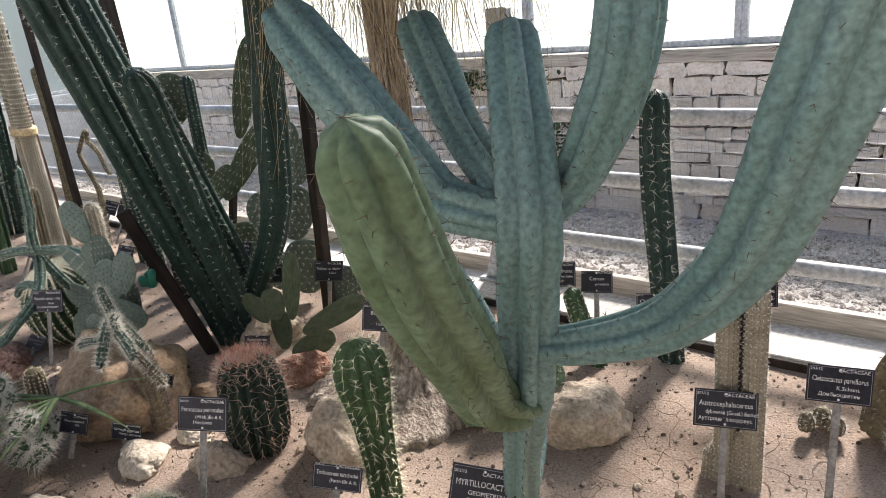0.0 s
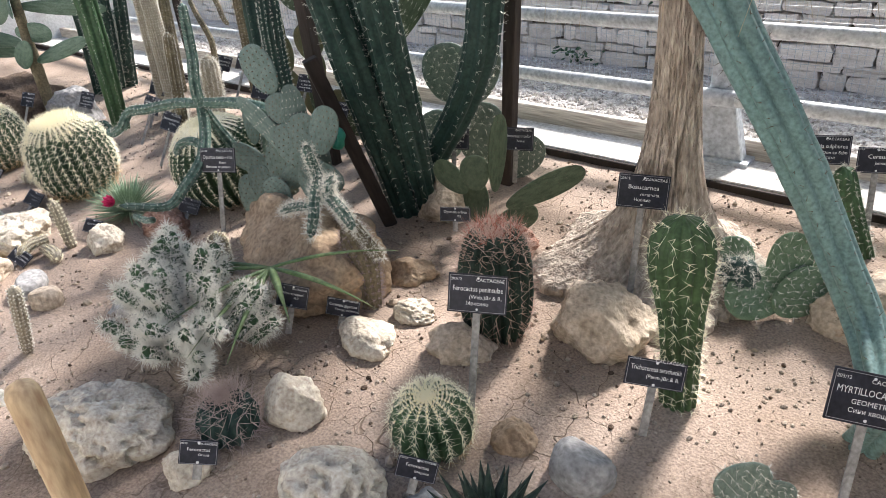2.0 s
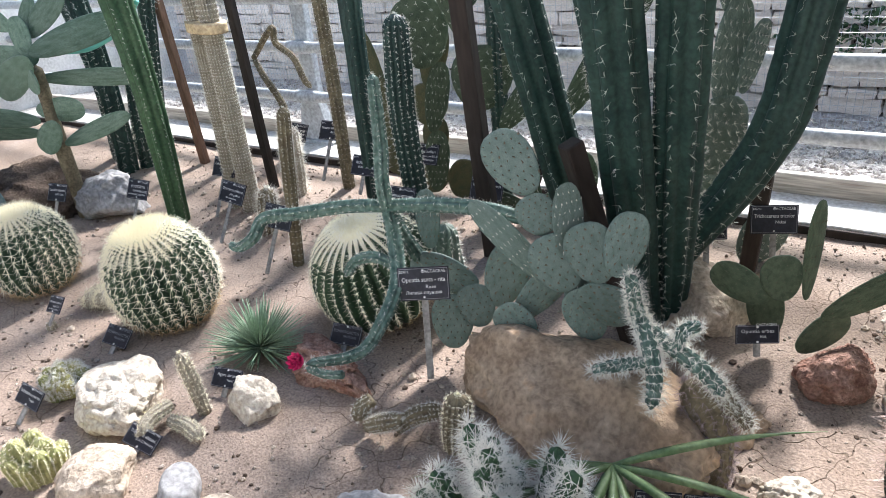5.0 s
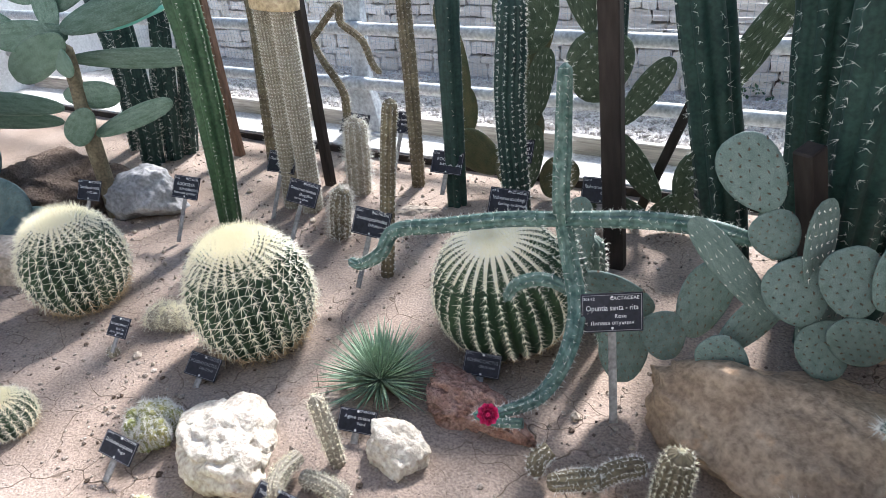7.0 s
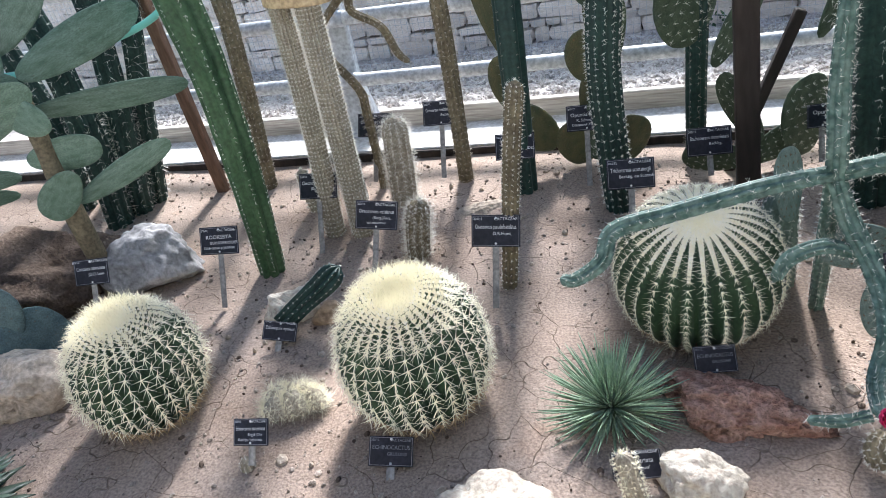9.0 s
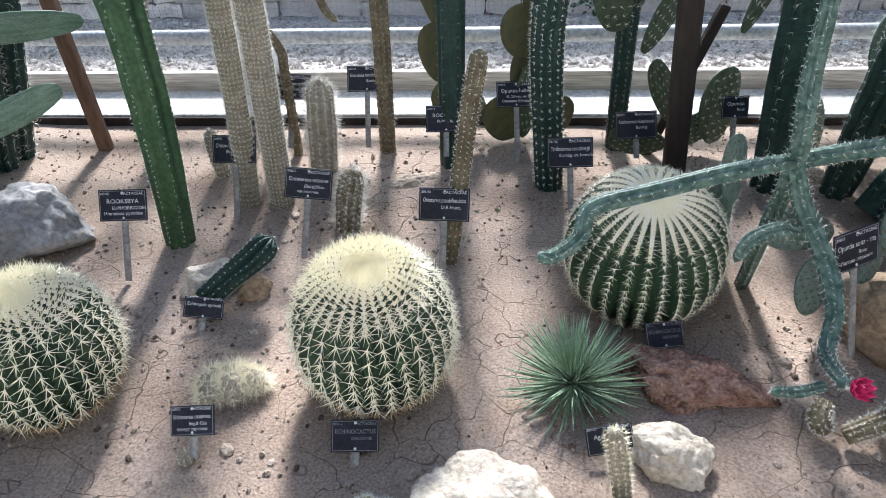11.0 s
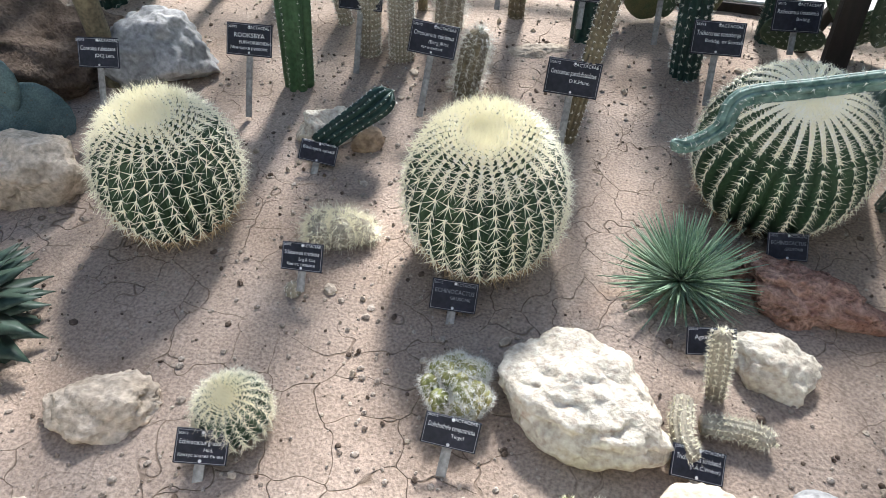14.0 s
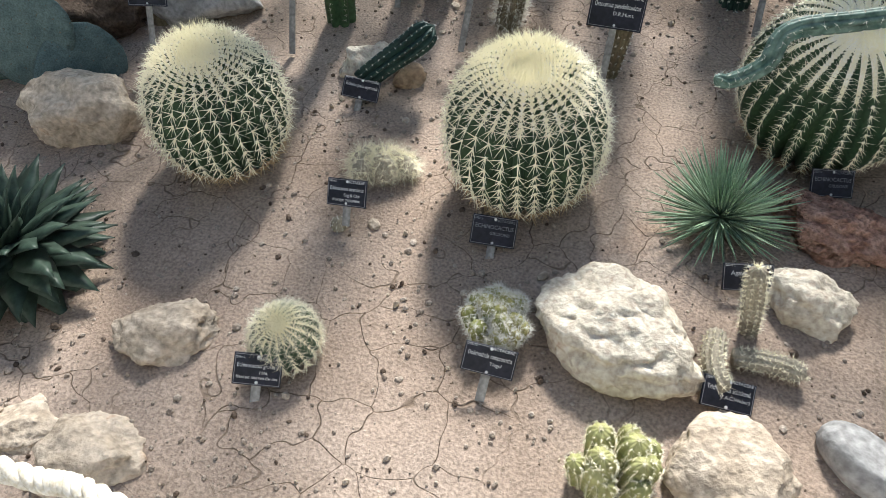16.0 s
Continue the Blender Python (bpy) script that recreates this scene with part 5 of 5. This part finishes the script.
cactus("column_cactus", "thin pale column cactus with white tip beside a label", [([(-2.128, 2.157, -0.02), (-2.083, 2.157, 0.332), (-2.053, 2.157, 0.543), (-2.026, 2.157, 0.699)], [0.024, 0.026, 0.026, 0.026], 10, 0.2, M_BROWNCOL, (M_SPINE_W, 0.009, 0.0006, 6, 0.014), 1.0)])
cactus("column_cactus", "thin tall grey-brown column cactus behind labels", [([(-2.413, 2.849, 0.01), (-2.403, 2.849, 0.473), (-2.404, 2.849, 0.791), (-2.407, 2.849, 0.978), (-2.413, 2.849, 1.35)], [0.03, 0.032, 0.032, 0.032], 11, 0.18, M_BROWNCOL, N_SHORT, 1.0)])
cactus("column_cactus", "dark green ribbed column cactus behind labels", [([(-2.147, 2.747, 0), (-2.141, 2.747, 0.474), (-2.138, 2.747, 0.753), (-2.133, 2.747, 0.986), (-2.125, 2.747, 1.35)], [0.046, 0.048, 0.052, 0.055], 6, 0.26, M_GREEN, (M_SPINE_G, 0.01, 0.0008, 4, 0.04), 0.9)])
cactus("column_cactus", "column cactus densely dotted with white spine clusters", [([(-1.78, 2.612, 0), (-1.816, 2.612, 0.519), (-1.807, 2.612, 0.77), (-1.798, 2.612, 0.961)], [0.05, 0.054, 0.056, 0.05], 13, 0.2, M_GREEN, (M_SPINE_W, 0.013, 0.0009, 7, 0.02), 1.0)])
cactus("column_cactus", "slim dark column cactus by the rail", [([(-1.506, 2.892, 0.01), (-1.512, 2.892, 0.465), (-1.51, 2.892, 0.949), (-1.509, 2.892, 1.2)], [0.036, 0.038, 0.038], 9, 0.2, M_GREEN, N_SHORT, 1.0)])
cactus("slender_stem", "thin twisting grey-brown cactus stem by the rails", [([(-2.773, 2.822, 0.02), (-2.784, 2.85, 0.371), (-2.792, 2.85, 0.479), (-2.887, 2.85, 0.618), (-2.93, 2.85, 0.706)], [0.018, 0.019, 0.018, 0.016, 0.012], 8, 0.15, M_BROWNCOL, N_SHORT, 1.0), ([(-2.93, 2.85, 0.706), (-2.757, 2.85, 0.857), (-2.747, 2.85, 0.785), (-2.644, 2.85, 0.717), (-2.598, 2.85, 0.611), (-2.558, 2.85, 0.57)], [0.014, 0.015, 0.016, 0.015, 0.015, 0.014, 0.01], 8, 0.15, M_BROWNCOL, N_SHORT, 1.0)])
cactus("silver_column", "short pale column cactus with a spiny tip beside a barrel", [([(-1.321, 2.181, 0), (-1.338, 2.155, 0.176), (-1.332, 2.149, 0.34)], [0.05, 0.055, 0.04], 11, 0.15, M_PADGREY, N_WHITE, 1.0)])
for pts, r in (([(-4.006, 2.608, 0), (-3.959, 2.608, 0.408), (-3.956, 2.608, 0.81), (-3.99, 2.608, 1.055), (-4.08, 2.608, 1.7)], 0.06), ([(-3.947, 2.81, 0), (-3.807, 2.81, 0.495), (-3.725, 2.81, 0.768), (-3.658, 2.81, 1.017), (-3.501, 2.81, 1.6)], 0.045), ([(-4.234, 2.862, 0), (-4.137, 2.862, 0.344), (-4.058, 2.862, 0.586)], 0.05), ([(-3.964, 2.714, 0), (-3.85, 2.714, 0.521), (-3.781, 2.714, 0.889), (-3.772, 2.714, 1.034), (-3.737, 2.714, 1.6)], 0.05), ([(-4.325, 2.758, 0), (-4.275, 2.758, 0.49), (-4.339, 2.758, 0.884), (-4.382, 2.758, 1.044), (-4.505, 2.758, 1.5)], 0.05)):
    cactus("column_cactus", "dark spiny column cactus leaning among others at the bed's end", [(pts, r, 8, 0.25, M_GREEN, (M_SPINE_W, 0.03, 0.0007, 5, 0.035), 0.9)], group="dark columns at the end")
# broad-padded tree at the end of the bed
st = thing("tree_pear", (-3.67, 2.109, 0), "tree-like prickly pear with a brown stem and long glossy pads", "prickly pear")
v, f, _ = tube([(0, 0, -0.03), (-0.002, 0, 0.222), (-0.003, 0, 0.425), (0.014, 0, 0.662), (0.027, 0, 0.816)], [0.036, 0.034, 0.032, 0.03, 0.026], 30, seg=16, wob=0.06)
piece("trunk", mesh_of("trunk", v, f, M_BROWNCOL), st)
me_, ar_ = unit_pad(mat("glossy_pad", (0.085, 0.145, 0.1), (0.16, 0.235, 0.18), 7, 0.35, 0.1, 60, rand=0.15), (M_SPINE_D, 0.012, 0.003, 3))
for x, y, z, lr, lb, tn, w, h in ((0.162, -0.08, 0.857, -111.579, 30, 25, 0.177, 0.669), (0.101, -0.05, 0.878, 74.123, 35, 25, 0.143, 0.461), (0.012, 0, 0.747, 96.685, 20, 25, 0.097, 0.533), (-0.044, -0.04, 0.594, 94.035, 10, 25, 0.129, 0.242), (0.14, -0.05, 0.55, -132.917, 10, 25, 0.133, 0.233), (0.038, 0, 0.409, 71.38, 10, 25, 0.097, 0.391), (-0.184, 0.03, 0.51, -87.809, 10, 25, 0.12, 0.575), (-0.259, 0.05, 0.429, -89.032, 10, 25, 0.107, 0.651), (-0.065, 0.02, 0.847, -8.213, 10, 25, 0.121, 0.196), (-0.179, 0.05, 0.979, -65.406, 10, 25, 0.117, 0.221), (-0.082, 0.03, 0.915, 25.761, 5, 60, 0.072, 0.223), (0.2, -0.1, 0.747, -85.884, 40, 25, 0.137, 0.265), (-0.078, 0.06, 0.933, 48.761, 10, 25, 0.121, 0.302), (-0.339, 0.04, 0.833, -73.521, 10, 25, 0.14, 0.324), (0.005, 0.04, 0.845, -91.966, 10, 25, 0.145, 0.437)):
    m = Matrix.Translation((x, y, z)) @ Euler((radians(-lb), radians(lr), radians(tn))).to_matrix().to_4x4() @ Matrix.Diagonal((w / 0.95, 0.12, h, 1))
    ob = piece("pad", me_, st, "", m)
    q = piece("areole_cover", ar_, ob)
    q["kind"] = "stuff"
bl = [(-3.996, 1.686, -0, 0, 0, 30, 0.28, 0.324), (-3.883, 1.643, 0.027, 25, 10, 20, 0.28, 0.324), (-4.129, 1.747, -0, -20, 0, 40, 0.28, 0.351), (-4.017, 1.724, 0.234, 8, 0, 30, 0.28, 0.324), (-4.195, 1.789, 0.256, -14, 0, 30, 0.28, 0.324), (-3.774, 1.596, -0, 60, 40, 20, 0.252, 0.297), (-4.278, 1.757, 0.068, -40, 0, 30, 0.28, 0.324), (-4.12, 1.721, 0.485, 0, 0, 30, 0.252, 0.27)]
pad_plant("prickly_pear", "dark blue-green prickly pear at the end of the bed", (-3.996, 1.686, -0), bl, mat("blue_pad", (0.06, 0.1, 0.1), (0.1, 0.15, 0.15), 7, 0.6, 0.1, 60, rand=0.1), (M_SPINE_D, 0.03, 0.003, 4))

v, f, _ = tube([(-4.061, 2.368, 0.809), (-3.72, 2.406, 0.819), (-3.502, 2.434, 0.874), (-3.247, 2.383, 0.946), (-3.035, 2.344, 1.066)], 0.012, 40, seg=8, tip=False)
ob = new("strap", mesh_of("strap", v, f, plain("teal_strap", (0.16, 0.5, 0.42), 0.6)))
tagged(ob, "teal strap tied between the columns at the bed's end", "strap")

# ---- plant labels ----
def caption(title, second="", third="", fam="CACTACEAE", w=0.15):
    k = w / 0.15
    out = [(fam, 0.0125 * k, 0.03 * k, 0.036 * k), ("203/12", 0.010 * k, -0.055 * k, 0.036 * k), (title, 0.0195 * k, 0, 0.012 * k)]
    if second:
        out.append((second, 0.0145 * k, 0.02 * k, -0.009 * k))
    if third:
        out.append((third, 0.0135 * k, 0, -0.026 * k))
    return out


sign((-1.141, 1.748, 0.356), 29, caption("Opuntia santa - rita", "Rose", "Лилава опунция"), stake=0.25)
sign((-2.131, 2.108, 0.249), 4, caption("Oreocereus pseudofossulatus", "D.R.Hunt."), lean=4, stake=0.2)
sign((-2.574, 2.25, 0.237), 2, caption("Oreocereus celsianus", "(Berg.)Ricc.", "var.maximus"), lean=6, stake=0.2)
sign((-2.888, 2.476, 0.245), 6, caption("Cleistocactus jujuensis", "(Backbg.)Backbg."), lean=2, stake=0.22)
sign((-3.138, 2.134, 0.221), 4, caption("ROOKSBYA", "EUPHORBIOIDES", "Млечавка рукобве"), stake=0.2)
sign((-2.47, 2.849, 0.356), 2, caption("Oreocereus hendriksenianus", "Backbg."), stake=0.22)
sign((-2.163, 2.713, 0.252), 2, caption("ROOKSBYA", "EUPHORBIOIDES"), stake=0.1)
sign((-1.737, 2.417, 0.265), 4, caption("Trichocereus scottsbergii", "Backbg. ex Scottsb."), stake=0.16)
sign((-1.478, 2.685, 0.24), 6, caption("Rauhocereus riosaniensis", "Backbg."), stake=0.08)
sign((-2.783, 2.9, 0.304), 4, caption("Oreocereus trollii", "(Kupp.)Br.& R."), lean=4, stake=0.2)
sign((-1.904, 2.85, 0.291), 4, caption("Opuntia helleri", "K. Schum. ex B.L.R.", "Опунция Хелери"), stake=0.22)
sign((-1.111, 2.78, 0.267), 7, caption("Opuntia", "Rose"), w=0.1, h=0.08, stake=0.13)
sign((-2.816, 1.85, 0.051), 8, caption("Echinopsis eyriesii", w=0.11), w=0.11, h=0.06, tilt=-30, lean=12, stake=0.08)
sign((-2.67, 1.4, 0.093), -2, caption("Echinocereus stramineus", "Eng.& Cke", "Кактус таралеж", w=0.11), w=0.11, h=0.068, tilt=-30, lean=-8, stake=0.06)
sign((-2.298, 1.409, 0.048), 10, caption("ECHINOCACTUS", "GRUSONII", w=0.11), w=0.11, h=0.072, tilt=-35, lean=8, stake=0.06, faded=True)
sign((-1.526, 1.779, 0.048), 16, caption("ECHINOCACTUS", "GRUSONII", w=0.11), w=0.11, h=0.07, tilt=-30, lean=6, stake=0.05, faded=True)
sign((-1.718, 1.42, 0.05), 12, caption("Agave striata", "'Nana'", fam="AGAVACEAE", w=0.11), w=0.11, h=0.062, tilt=-30, stake=0.04)
sign((-2.676, 0.907, 0.051), 16, caption("Echinocactus grusonii", "Hild.", "Кактус златна бъчва", w=0.1), w=0.1, h=0.068, tilt=-35, lean=12, stake=0.05)
sign((-2.216, 1.05, 0.065), 4, caption("Dolichothele camptotricha", "Tiegel", w=0.11), w=0.11, h=0.062, tilt=-32, lean=8, stake=0.07)
sign((-1.744, 1.12, 0.033), 8, caption("Trichocereus schickend.", "(F.A.C.Weber)", w=0.11), w=0.11, h=0.062, tilt=-45, lean=14, stake=0.04)
sign((-3.55, 1.95, 0.218), 10, caption("Consolea rubescens", "(DC) Lem."), w=0.13, h=0.09, stake=0.18)
sign((-0.374, 2.71, 0.271), 23, caption("Trichocereus tricolor", "Nakai"), stake=0.15)
sign((0.414, 2.24, 0.389), 27, caption("Beaucarnea", "recurvata", "Нолина", fam="AGAVACEAE", w=0.155), w=0.155, h=0.105, lean=4, stake=0.32)
sign((0.277, 1.565, 0.329), 31, caption("Ferocactus peninsulae", "(Web.)Br.& R.", "Мексико", w=0.155), w=0.155, h=0.105, lean=4, stake=0.3)
sign((0.729, 1.66, 0.211), 29, caption("Trichocereus terscheckii", "(Parm.)Br.& R.", w=0.14), w=0.14, h=0.07, lean=8, stake=0.14)
sign((1.149, 1.765, 0.266), 27, caption("MYRTILLOCACTUS", "GEOMETRIZANS", "Сини хвощ", w=0.165), w=0.165, h=0.115, tilt=-25, lean=10, stake=0.28)
sign((0.783, 2.85, 0.39), 25, caption("Opuntia sulphurea", "G.Don ex Salm", "Жълтата"), stake=0.2)
sign((1.565, 2.35, 0.3), 23, caption("Austrocephalocereus", "dybowskii (Gosel.) Backeb.", "Аустроцефалоцереус", w=0.165), w=0.165, h=0.105, lean=3, stake=0.32)
sign((1.812, 2.5, 0.366), 21, caption("Cleistocactus parviflorus", "K.Schum.", "Дребноцветен", w=0.16), w=0.16, h=0.1, lean=4, stake=0.3)
sign((0.929, 2.903, 0.362), 23, caption("Cereus", "jamacaru"), w=0.12, h=0.085, stake=0.25)
sign((1.148, 2.929, 0.296), 23, caption("Cleistocactus", "flavescens"), w=0.13, h=0.085, stake=0.18)
sign((1.476, 3.01, 0.368), 23, caption("Stetsonia coryne", "Br.& R."), w=0.15, h=0.09, stake=0.26)
sign((-0.313, 2.198, 0.141), 27, caption("Opuntia erbea", "Mill.", w=0.12), w=0.12, h=0.055, stake=0.05)
sign((-0.363, 1.44, 0.161), 33, caption("Aloe cooperi", "Н.Р.", w=0.1), w=0.1, h=0.075, lean=12, stake=0.1)
sign((-0.289, 1.57, 0.071), 33, caption("Carnegia gigantea", "Кактус исполин", w=0.11), w=0.11, h=0.06, lean=12, stake=0.08)
sign((-0.004, 0.87, 0.177), 45, caption("Ferocactus", "Orcutt", w=0.09), w=0.085, h=0.06, lean=14, stake=0.05)
sign((0.387, 1.17, 0.107), 33, caption("Ferocactus", "latispinus", w=0.095), w=0.095, h=0.055, lean=16, stake=0.05)
sign((-0.542, 2.494, 0.309), 27, caption("Cereus", "peruvianus", w=0.13), w=0.13, h=0.085, stake=0.15)
sign((-0.357, 1.779, 0.161), 33, caption("Opuntia", w=0.09), w=0.085, h=0.05, lean=14, stake=0.06)


# ---- rope barrier ----
def rope(pts):
    p = smooth_path(pts, 160)
    tan, us, vs = frames_along(p)
    top = thing("rope", pts[0], "thick pale twisted barrier rope along the walkway", "rope")
    for s in range(3):
        ph = np.arange(160) * 0.55 + s * 2.094
        q = p + 0.009 * (us * np.cos(ph)[:, None] + vs * np.sin(ph)[:, None]) - np.array(pts[0])
        v, f, _ = tube([tuple(a) for a in q], 0.0105, 320, seg=8, tip=False)
        piece("strand", mesh_of("strand", v, f, M_ROPE), top)


rope([(-4.4, 0.55, 0.36), (-3.3, 0.53, 0.31), (-2.83, 0.53, 0.3), (-2.68, 0.535, 0.3), (-2.3, 0.47, 0.31), (-1.75, 0.38, 0.36)])
rope([(-1.75, 0.38, 0.36), (-1.2, 0.45, 0.28), (-0.7, 0.55, 0.27), (-0.28, 0.66, 0.34)])
for x, y, z in ((-0.28, 0.66, 0.40), (-1.75, 0.37, 0.42)):
    v, f, _ = tube([(0, 0, -0.05), (0, 0, 0.2), (0, 0, z)], 0.036, 24, seg=20)
    ob = new("rope_post", mesh_of("rope_post", v, f, mat("peeled_wood", (0.5, 0.35, 0.2), (0.62, 0.46, 0.29), 9, 0.7, 0.3, 60, stretch=(0.953, 0.939, 0.212))))
    ob.location = (x, y, 0)
    tagged(ob, "round peeled wooden post holding the barrier rope", "post", "rope posts")


# ---- grit and clods on the soil ----
def scatter(name, label, count, sizes, material, seed, y_pow=1.0, mesh_sub=1, back=False):
    rng = np.random.RandomState(seed)
    bm = bmesh.new()
    bmesh.ops.create_icosphere(bm, subdivisions=mesh_sub, radius=1)
    for v in bm.verts:
        v.co *= 1 + 0.35 * noise.noise(v.co * 2.5)
    bv = np.array([v.co[:] for v in bm.verts])
    bf = np.array([[v.index for v in f.verts] for f in bm.faces])
    bm.free()
    V, F = [], []
    for i in range(count):
        x, y = rng.uniform(-4.6, 2.6), 0.45 + 2.62 * rng.rand() ** y_pow
        if back:
            x, y = rng.uniform(-5.2, 3.0), 3.46 + 1.4 * rng.rand() ** 1.3
        elif noise.noise((x * 2.3, y * 2.3, 7)) < rng.uniform(-0.6, 0.35):
            continue
        s = sizes[0] + (sizes[1] - sizes[0]) * rng.rand() ** 4
        k = s * (0.7 + 0.6 * rng.rand(3))
        c, sn = math.cos(rng.rand() * 6.28), math.sin(rng.rand() * 6.28)
        R = np.array([[c, -sn, 0], [sn, c, 0], [0, 0, 1]])
        F.append(bf + len(V) * len(bv))
        V.append((bv * k) @ R.T + np.array([x, y, (0.12 - 0.14 * (y - 3.445) / 1.6 if back else ground_z(x, y)) + s * 0.15]))
    ob = new(name, mesh_of(name, np.concatenate(V), np.concatenate(F).tolist(), material, False))
    tagged(ob, label, name, kind="stuff")


scatter("grit", "small grit and crumbs of soil on the bed", 34000, (0.0014, 0.008), M_GRIT, 1)
scatter("soil_clods", "dark crumbling clods of damp soil on the bed", 6000, (0.002, 0.0085), M_CLOD, 9, 0.8)
scatter("pebbles", "scattered small pebbles on the soil", 1300, (0.004, 0.016), M_STONE, 2)
scatter("gravel_stones", "loose pale gravel stones behind the rails", 14000, (0.007, 0.022), M_GRAVEL_LOOSE, 3, back=True)


# ---- walls and glass, with their many stones ----
WY = 5.0
slab("trim_sill", X0, X1, WY - 0.06, WY + 0.4, 0.975, 1.055, M_WOODP, "weathered grey timber sill on the stone wall", "sill")


def window(i, x0, x1, y, z0, z1):
    w = thing("window_%d" % i, ((x0 + x1) / 2, y, z0), "tall whitened greenhouse window with a grey frame", "window", kind="structure")
    cx = (x1 - x0) / 2
    for sx, sz, px, pz in ((0.04, z1 - z0, -cx + 0.02, (z1 - z0) / 2), (0.04, z1 - z0, cx - 0.02, (z1 - z0) / 2), (2 * cx - 0.08, 0.04, 0, 0.02), (2 * cx - 0.08, 0.05, 0, z1 - z0 - 0.025)):
        piece("window_frame", box_mesh("window_frame", sx, 0.06, sz, M_POST, 0.004), w, "", Matrix.Translation((px, 0, pz)))
    g = piece("pane", box_mesh("pane", 2 * cx - 0.08, 0.006, z1 - z0 - 0.09, M_GLASS, 0), w, "", Matrix.Translation((0, 0, (z1 - z0) / 2)))
    g.visible_shadow = False


for i in range(8):
    window(i + 1, X0 + 1.45 * i, X0 + 1.45 * (i + 1), WY + 0.12, 1.055, 3.4)


slab("wall_left", X0 - 0.2, X0, -3.2, WY + 0.4, -0.3, 0.9, M_WHITEPAINT, "plain white end wall below the glass", "wall")
for i in range(6):
    window(i + 9, -0.7, 0.7, 0, 0.9, 3.4)
    bpy.data.objects["window_%d" % (i + 9)].matrix_basis = Matrix.Translation((X0 - 0.1, -2.4 + 1.4 * i, 0.9)) @ Matrix.Rotation(radians(90), 4, "Z")


def wire_mesh():
    """Fine welded wire before the wall."""
    V, F = [], []

    def wire(a, b, r):
        a, b = Vector(a), Vector(b)
        d = (b - a).normalized()
        u = d.orthogonal().normalized() * r
        w = d.cross(u)
        n = len(V)
        for p in (a, b):
            V.extend([p + u, p - u * 0.5 + w * 0.87, p - u * 0.5 - w * 0.87])
        for i in range(3):
            j = (i + 1) % 3
            F.append((n + i, n + j, n + 3 + j, n + 3 + i))

    x = X0
    while x < X1:
        wire((x, 4.2, -0.12), (x, 4.2, 0.9), 0.0012)
        x += 0.035
    for i in range(15):
        wire((X0, 4.2, -0.1 + i * 0.07), (X1, 4.2, -0.1 + i * 0.07), 0.0012)
    ob = new("wire_fence", mesh_of("wire_fence", V, F, M_POST, False))
    tagged(ob, "fine grey wire mesh fence behind the pipe rails", "wire fence", kind="stuff")


wire_mesh()


def climber(name, loc, wide, high, count, seed):
    """A patch of small leaves creeping on the wall."""
    rng = random.Random(seed)
    top = thing(name, loc, "patch of small green creeping plants on the stone wall", "creeper")
    V, F = [], []
    for i in range(count):
        c = Vector((rng.gauss(0, wide / 3), rng.uniform(-0.05, 0.0), rng.uniform(-high, 0) * (1 - 0.4 * rng.random())))
        s = rng.uniform(0.012, 0.03)
        q = Euler((rng.uniform(-1, 1), rng.uniform(-1, 1), rng.uniform(0, 6))).to_matrix()
        n = len(V)
        V.extend([c + q @ Vector(p) * s for p in ((0, -1, 0), (0.6, -0.2, 0.15), (0.4, 0.6, 0.1), (0, 1, -0.1), (-0.4, 0.6, 0.1), (-0.6, -0.2, 0.15))])
        F.append((n, n + 1, n + 2, n + 3, n + 4, n + 5))
    ob = piece("leaves", mesh_of("leaves", V, F, M_GREEN2, False), top)
    ob["kind"] = "stuff"


climber("creeper", (-1.1, WY - 0.07, 0.96), 0.9, 0.16, 420, 1)
climber("creeper", (-0.35, WY - 0.09, 0.6), 0.35, 0.3, 160, 2)
climber("creeper", (-1.3, WY - 0.09, 0.1), 0.3, 0.2, 60, 3)
climber("creeper", (-3.6, WY - 0.07, 0.95), 0.5, 0.14, 120, 4)
# Unseen wall, added to block front sky and reflect light at the plants.
slab("wall_front", X0, X1, -3.2, -3.0, -0.14, 3.4, M_WHITEPAINT, "added unseen white wall behind the walkway, bouncing light onto the bed", "wall")
# Ceiling out of view, added so the front of the bed gets less sky.
slab("ceiling", X0, X1, -3.0, -0.6, 3.35, 3.45, M_WHITEPAINT, "added unseen ceiling over the walkway, cutting sky light in front", "ceiling")
slab("wall_right", X1, X1 + 0.2, -3.2, WY + 0.4, -0.3, 3.4, M_FLOOR, "plain plastered end wall", "wall")
stone_wall("wall_back", X0, X1, -0.08, 0.975, Matrix.Translation((0, WY, 0)), "pale coursed rubble stone wall", 3)
stone_wall("wall_side", 0.0, 1.22, -0.05, 0.8, Matrix.Translation((-5.0, 0.9, 0)) @ Matrix.Rotation(radians(90), 4, "Z"), "low rubble stone wall at the end of the bed", 5, stone=M_STONE)
slab("trim_cap", -5.34, -4.95, 0.86, 2.16, 0.8, 0.86, M_WHITEPAINT, "white painted cap on the side wall", "wall cap")
